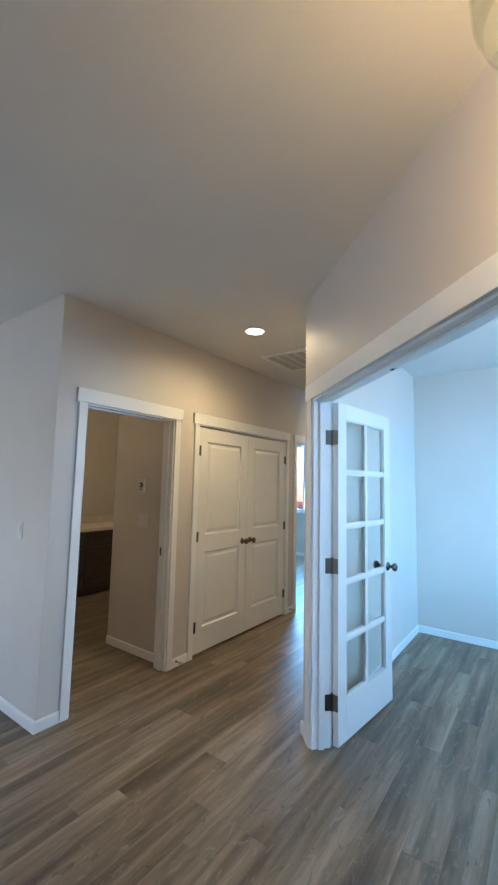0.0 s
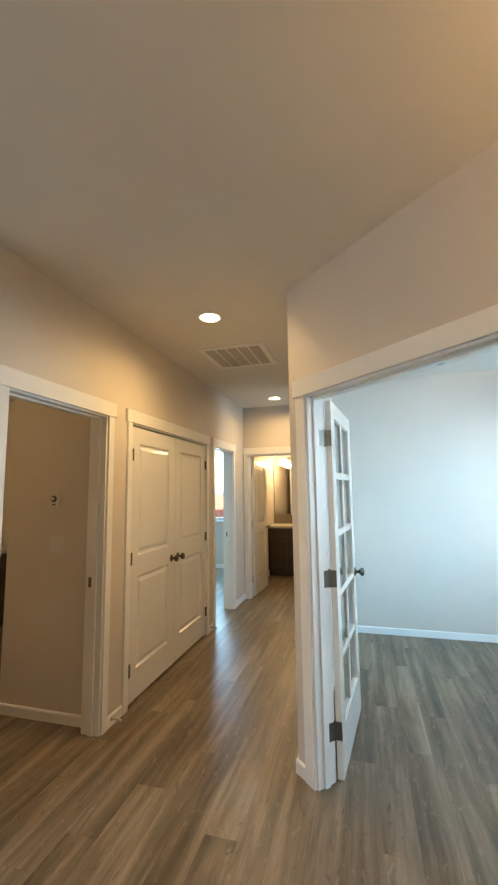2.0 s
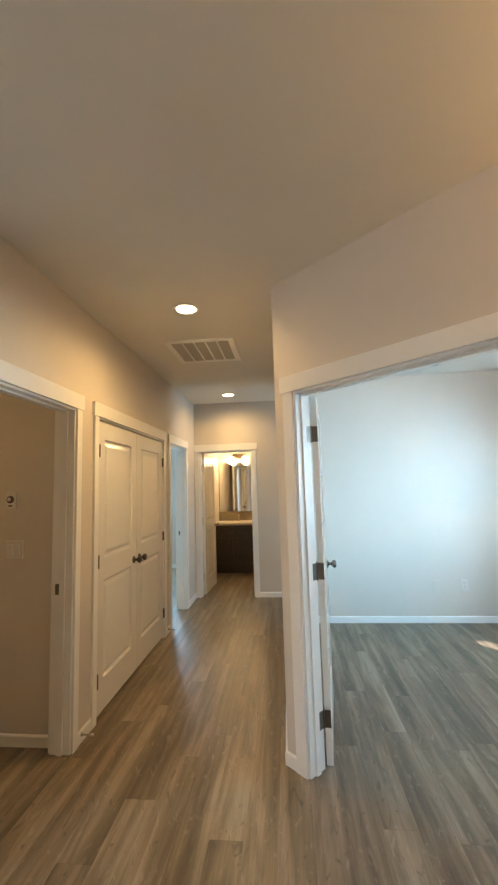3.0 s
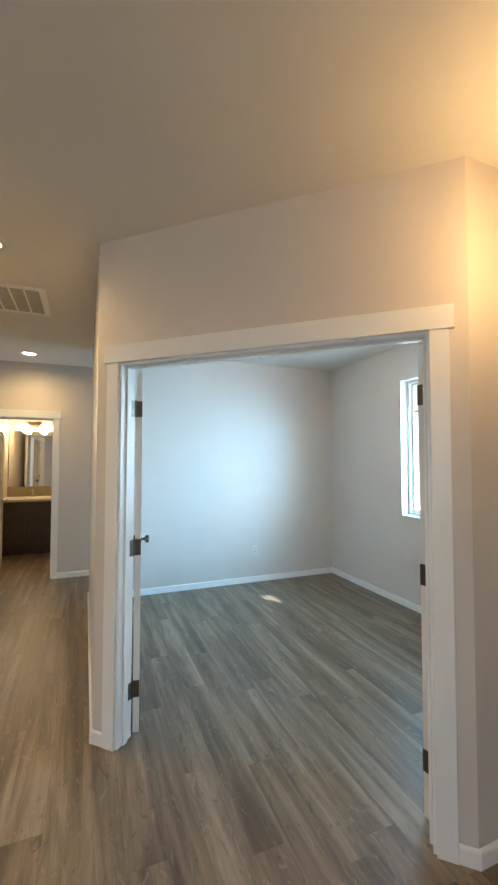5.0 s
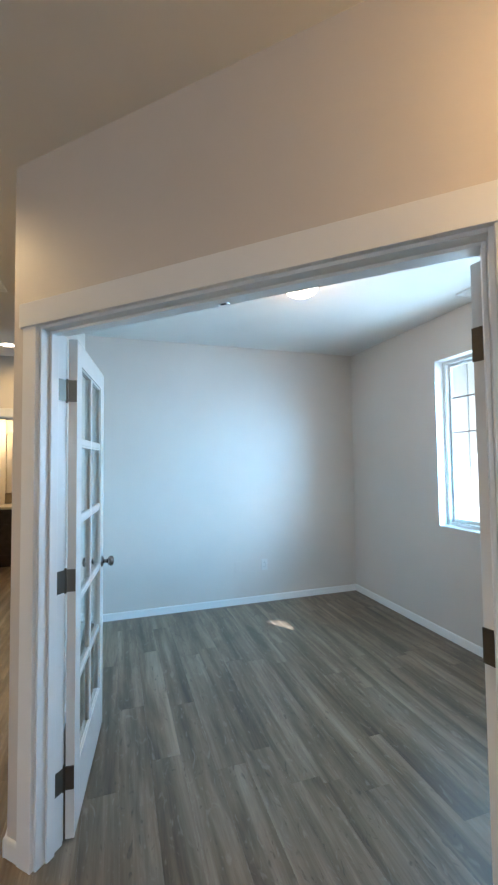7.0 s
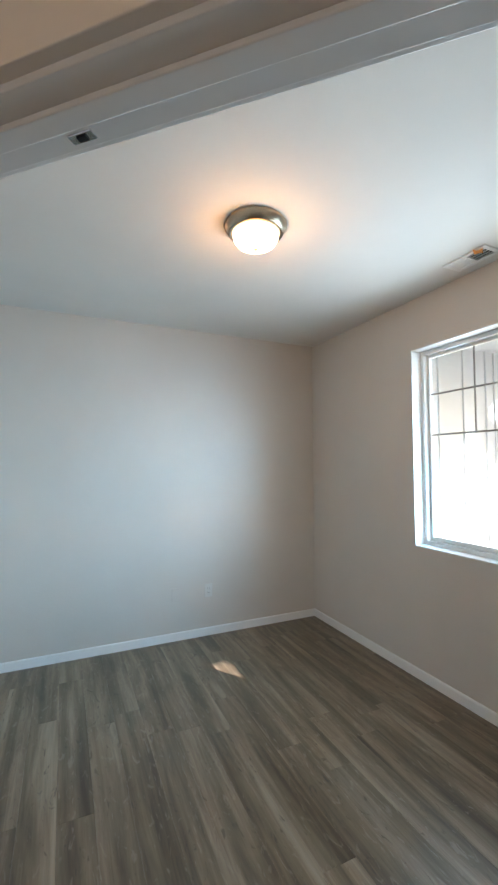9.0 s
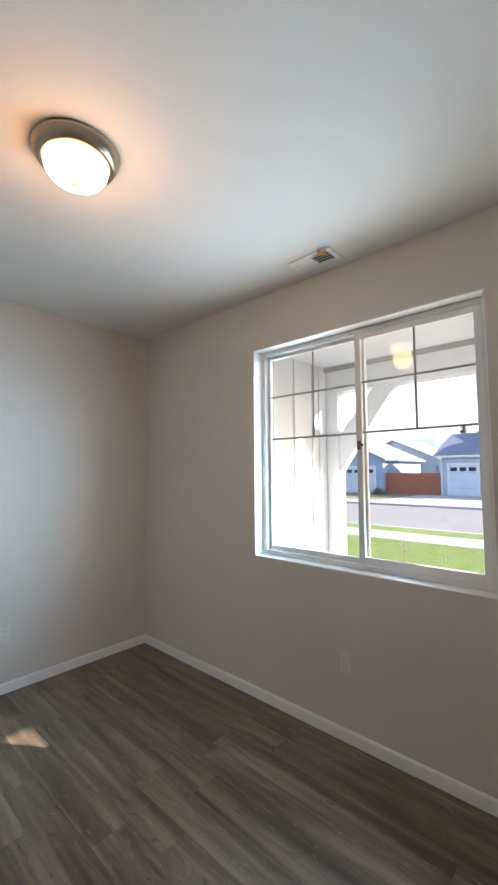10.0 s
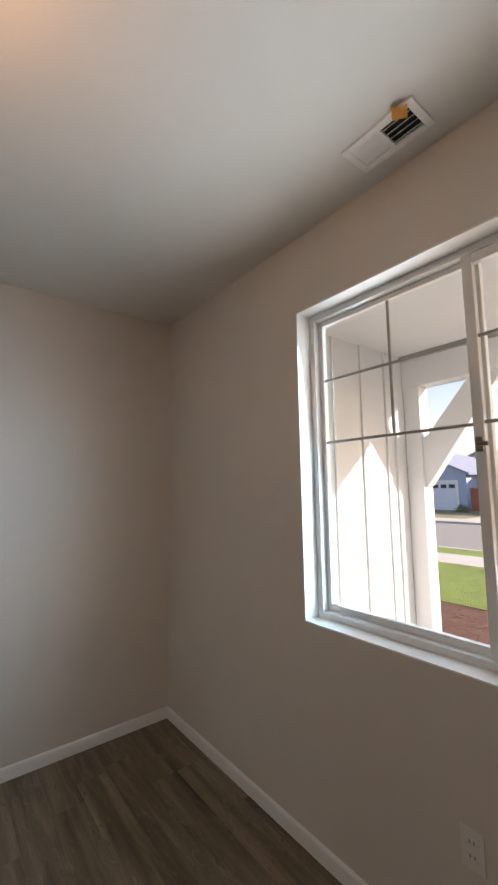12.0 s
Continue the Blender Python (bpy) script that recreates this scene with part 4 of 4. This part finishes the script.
for y in (6.95, 6.15, 5.35, 4.55):
    w_ = part("window", one_box(31.13, 31.22, y - 0.36, y + 0.36, 3.25, 3.80), M_SIDING, dm)
    part("pane", one_box(31.11, 31.135, y - 0.28, y + 0.28, 3.32, 3.73), M_DARK, w_, "dark window glass")

# blue gabled house and the pale-roofed house behind the fence
bh = holder("blue_house", "slate-blue gabled house with a garage door", "house")
part("wall", one_box(30.0, 38.0, 15.3, 22.0, GZ, 2.35), M_BLUE, bh)
gable_wall(bh, 30.0, 0.15, 15.3, 22.0, 2.35, 3.9, M_BLUE)
gable_roof("roof", bh, 30.0, 38.0, 15.3, 22.0, 2.35, 3.9, "x", M_SHINGLE)
garage_door(bh, 30.0, 16.0, 19.6, 1.70)
ph = holder("pale_house", "single-storey house with a sunlit pale shingle roof", "house")
part("wall", one_box(40.0, 48.0, 13.2, 24.0, GZ, 1.95), M_SIDING, ph)
gable_roof("roof", ph, 40.0, 48.0, 13.2, 24.0, 1.95, 4.4, "x", M_LIGHTROOF)
gable_wall(ph, 40.0, 0.15, 13.2, 24.0, 1.95, 4.3, M_SIDING)
for y in (14.4, 16.1):
    part("porch_column", one_box(39.5, 39.7, y - 0.08, y + 0.08, GZ, 1.95), M_GREY, ph, "grey column")
    
# red cedar fence between the houses
fence = holder("cedar_fence", "red-brown cedar board fence between the houses", "fence")
y = 11.1
while y < 15.2:
    part("board", one_box(30.48, 30.51, y + 0.004, y + 0.136, GZ, 1.25 + 0.01 * math.sin(y * 7)), M_FENCE, fence)
    y += 0.14
for z in (0.0, 0.9):
    part("rail", one_box(30.51, 30.55, 11.1, 15.2, z, z + 0.09), M_FENCE, fence)
for y in (11.15, 12.5, 13.85, 15.15):
    part("post", one_box(30.51, 30.61, y - 0.05, y + 0.05, GZ, 1.32), M_FENCE, fence)

# back fence outside the bedroom window
bf = holder("back_fence", "weathered brown board fence behind the bedroom window", "fence")
for i in range(60):
    x = -12 + i * 0.2
    part("board", one_box(x + 0.004, x + 0.196, 11.5, 11.53, GZ, 1.40), M_FENCE, bf)

# hills and trees far off
bm = bmesh.new()
N = 60
ys = [-260 + 760 * i / N for i in range(N + 1)]
ridge = [40 + 7 * math.sin(i * 0.31 + 1.0) + 4 * math.sin(i * 0.83) + 1.5 * math.sin(i * 2.1) for i in range(N + 1)]
rows_ = []
for k, (x, f) in enumerate(((330, 0.0), (380, 0.6), (430, 1.0), (520, 0.5))):
    rows_.append([bm.verts.new((x + 9 * math.sin(i * 1.7 + k), ys[i], -2 + f * ridge[i])) for i in range(N + 1)])
for a, b in zip(rows_, rows_[1:]):
    for i in range(N):
        bm.faces.new((a[i], a[i + 1], b[i + 1], b[i]))
tagged(mesh_ob("backdrop_hills", bm, M_HILL, True), "hazy wooded hills on the horizon", "hills", kind="structure")


def fir(x, y, h, r):
    d = holder("fir_tree", "dark green pointed fir behind the roofs", "tree", "far firs")
    bm = lathe([(0.16, GZ), (0.12, h * 0.5), (0.02, h)], 8)
    bmesh.ops.transform(bm, matrix=Matrix.Translation((x, y, 0)), verts=bm.verts)
    part("trunk", bm, M_BARK, d)
    bm = bmesh.new()
    rng = random.Random(int(x * 13 + y))
    for i in range(420):
        t = rng.random() ** 0.8
        z = 0.8 + (h - 0.8) * t
        rad = r * (1 - t) * (0.45 + 0.55 * rng.random()) + 0.05
        a = rng.random() * 6.283
        l = 0.35 + 0.25 * rng.random()
        c = Vector((x + rad * math.cos(a), y + rad * math.sin(a), z))
        o = Vector((math.cos(a), math.sin(a), -0.35)) * l
        w = Vector((-math.sin(a), math.cos(a), 0)) * l * 0.28
        bm.faces.new([bm.verts.new(c - o * 0.5 - w * 0.2), bm.verts.new(c - w), bm.verts.new(c + o), bm.verts.new(c + w)])
    part("crown", bm, M_LEAF, d)


fir(52.0, 15.2, 6.7, 1.0)
fir(58.0, 15.0, 6.4, 1.2)


def shrub(x, y, z, r, label):
    bm = bmesh.new()
    rng = random.Random(5)
    for i in range(260):
        u = Vector((rng.gauss(0, 1), rng.gauss(0, 1), abs(rng.gauss(0, 1)))).normalized() * r * (0.55 + 0.45 * rng.random())
        c = Vector((x, y, z)) + u
        s = r * 0.16
        t1 = Vector((rng.gauss(0, 1), rng.gauss(0, 1), rng.gauss(0, 1))).normalized() * s
        t2 = t1.cross(u.normalized()).normalized() * s * 0.5
        bm.faces.new([bm.verts.new(c - t1), bm.verts.new(c + t2), bm.verts.new(c + t1), bm.verts.new(c - t2)])
    tagged(mesh_ob("shrub", bm, M_LEAF), label, "shrub")


shrub(28.5, 15.0, GZ, 0.55, "small round green shrub before the blue house")

# bare sapling with a white tag at the edge of the lawn
sap = holder("sapling", "thin bare garden sapling with a white tag", "sapling")
bm = lathe([(0.007, GZ), (0.005, GZ + 0.35), (0.003, GZ + 0.78)], 6)
bmesh.ops.transform(bm, matrix=Matrix.Translation((6.41, 4.3, 0)), verts=bm.verts)
part("stem", bm, M_CANE, sap)
rng = random.Random(11)
for i in range(12):
    a, z = rng.random() * 6.28, GZ + 0.2 + 0.045 * i
    bm = lathe([(0.003, 0), (0.001, 0.16)], 5)
    bmesh.ops.transform(bm, matrix=pose(6.41, 4.3, z, 55, 0, math.degrees(a)), verts=bm.verts)
    part("twig", bm, M_CANE, sap)
part("tag", one_box(6.395, 6.400, 4.27, 4.34, GZ + 0.50, GZ + 0.58), M_PLASTIC, sap, "white plant tag")


def scatter(name, label, category, mat, count, x0, x1, y0, y1, z, size, upright, seed):
    """Many small blades or chips in one mesh."""
    g = np.random.default_rng(seed)
    c = np.stack([g.uniform(x0, x1, count), g.uniform(y0, y1, count), np.full(count, z)], 1)
    a = g.uniform(0, 2 * np.pi, count)
    s_ = size * g.uniform(0.5, 1.3, count)
    d = np.stack([np.cos(a), np.sin(a), np.zeros(count)], 1)
    if upright:
        lean = np.stack([g.normal(0, 0.4, count), g.normal(0, 0.4, count), np.ones(count)], 1)
        v = np.stack([c - d * s_[:, None] * 0.09, c + d * s_[:, None] * 0.09, c + lean * s_[:, None]], 1)
    else:
        e = np.stack([-np.sin(a), np.cos(a), g.normal(0, 0.3, count)], 1)
        up = np.stack([np.zeros(count), np.zeros(count), g.uniform(0.005, 0.03, count)], 1)
        v = np.stack([c - d * s_[:, None] + up, c + e * s_[:, None] * 0.35 + up, c + d * s_[:, None] + up], 1)
    me_ = bpy.data.meshes.new(name)
    me_.from_pydata(v.reshape(-1, 3).tolist(), [], np.arange(count * 3).reshape(-1, 3).tolist())
    me_.materials.append(mat)
    return tagged(new(name, me_), label, category, kind="stuff")


scatter("grass", "short sunlit lawn grass blades", "grass", M_GRASS, 30000, 7.0, 10.2, 1.5, 10.0, GZ + 0.008, 0.022, True, 1)
scatter("bark_chips", "loose reddish bark chips on the bed", "bark", M_SOIL, 6000, 4.45, 7.0, 2.5, 8.0, GZ, 0.035, False, 2)

# ---------------------------------------------------------------- floor planks
PW, PL = 0.152, 1.22
floor_ob = bpy.data.objects["floor"]


def plank_mesh(w, l):
    bm = bmesh.new()
    e = 0.0002
    z0, z1, c = -0.005, 0.0, 0.0003
    lo = [bm.verts.new((a * (w / 2 - e), b * (l / 2 - e), z0)) for a, b in ((-1, -1), (1, -1), (1, 1), (-1, 1))]
    md = [bm.verts.new((a * (w / 2 - e), b * (l / 2 - e), z1 - c)) for a, b in ((-1, -1), (1, -1), (1, 1), (-1, 1))]
    hi = [bm.verts.new((a * (w / 2 - e - c), b * (l / 2 - e - c), z1)) for a, b in ((-1, -1), (1, -1), (1, 1), (-1, 1))]
    for r0, r1 in ((lo, md), (md, hi)):
        for i in range(4):
            bm.faces.new((r0[i], r0[(i + 1) % 4], r1[(i + 1) % 4], r1[i]))
    bm.faces.new(hi)
    me = bpy.data.meshes.new("plank")
    bm.to_mesh(me)
    bm.free()
    me.materials.append(M_FLOOR)
    return me


pm = plank_mesh(PW, PL)
rng = random.Random(3)
rest_v, rest_f = [], []
col = 0
x = -5.6 + PW / 2
while x < 2.0:
    y = -3.5 - rng.random() * PL
    while y < 8.0:
        yc = y + PL / 2
        near = (-2.5 < x < 1.95 and 0.3 < yc < 5.6)
        if near:
            ob = new("plank", pm)
            ob.location = (x, yc, 0)
            ob.parent = floor_ob
        else:
            k = len(rest_v)
            e = 0.0003
            rest_v += [(x + a * (PW / 2 - e), yc + b * (PL / 2 - e), 0.0) for a, b in ((-1, -1), (1, -1), (1, 1), (-1, 1))]
            rest_f.append((k, k + 1, k + 2, k + 3))
        y += PL
    x += PW
me = bpy.data.meshes.new("plank_field")
me.from_pydata(rest_v, [], rest_f)
me.materials.append(M_FLOOR)
rest = new("plank_field", me)
rest.parent = floor_ob
tagged(rest, kind="stuff")
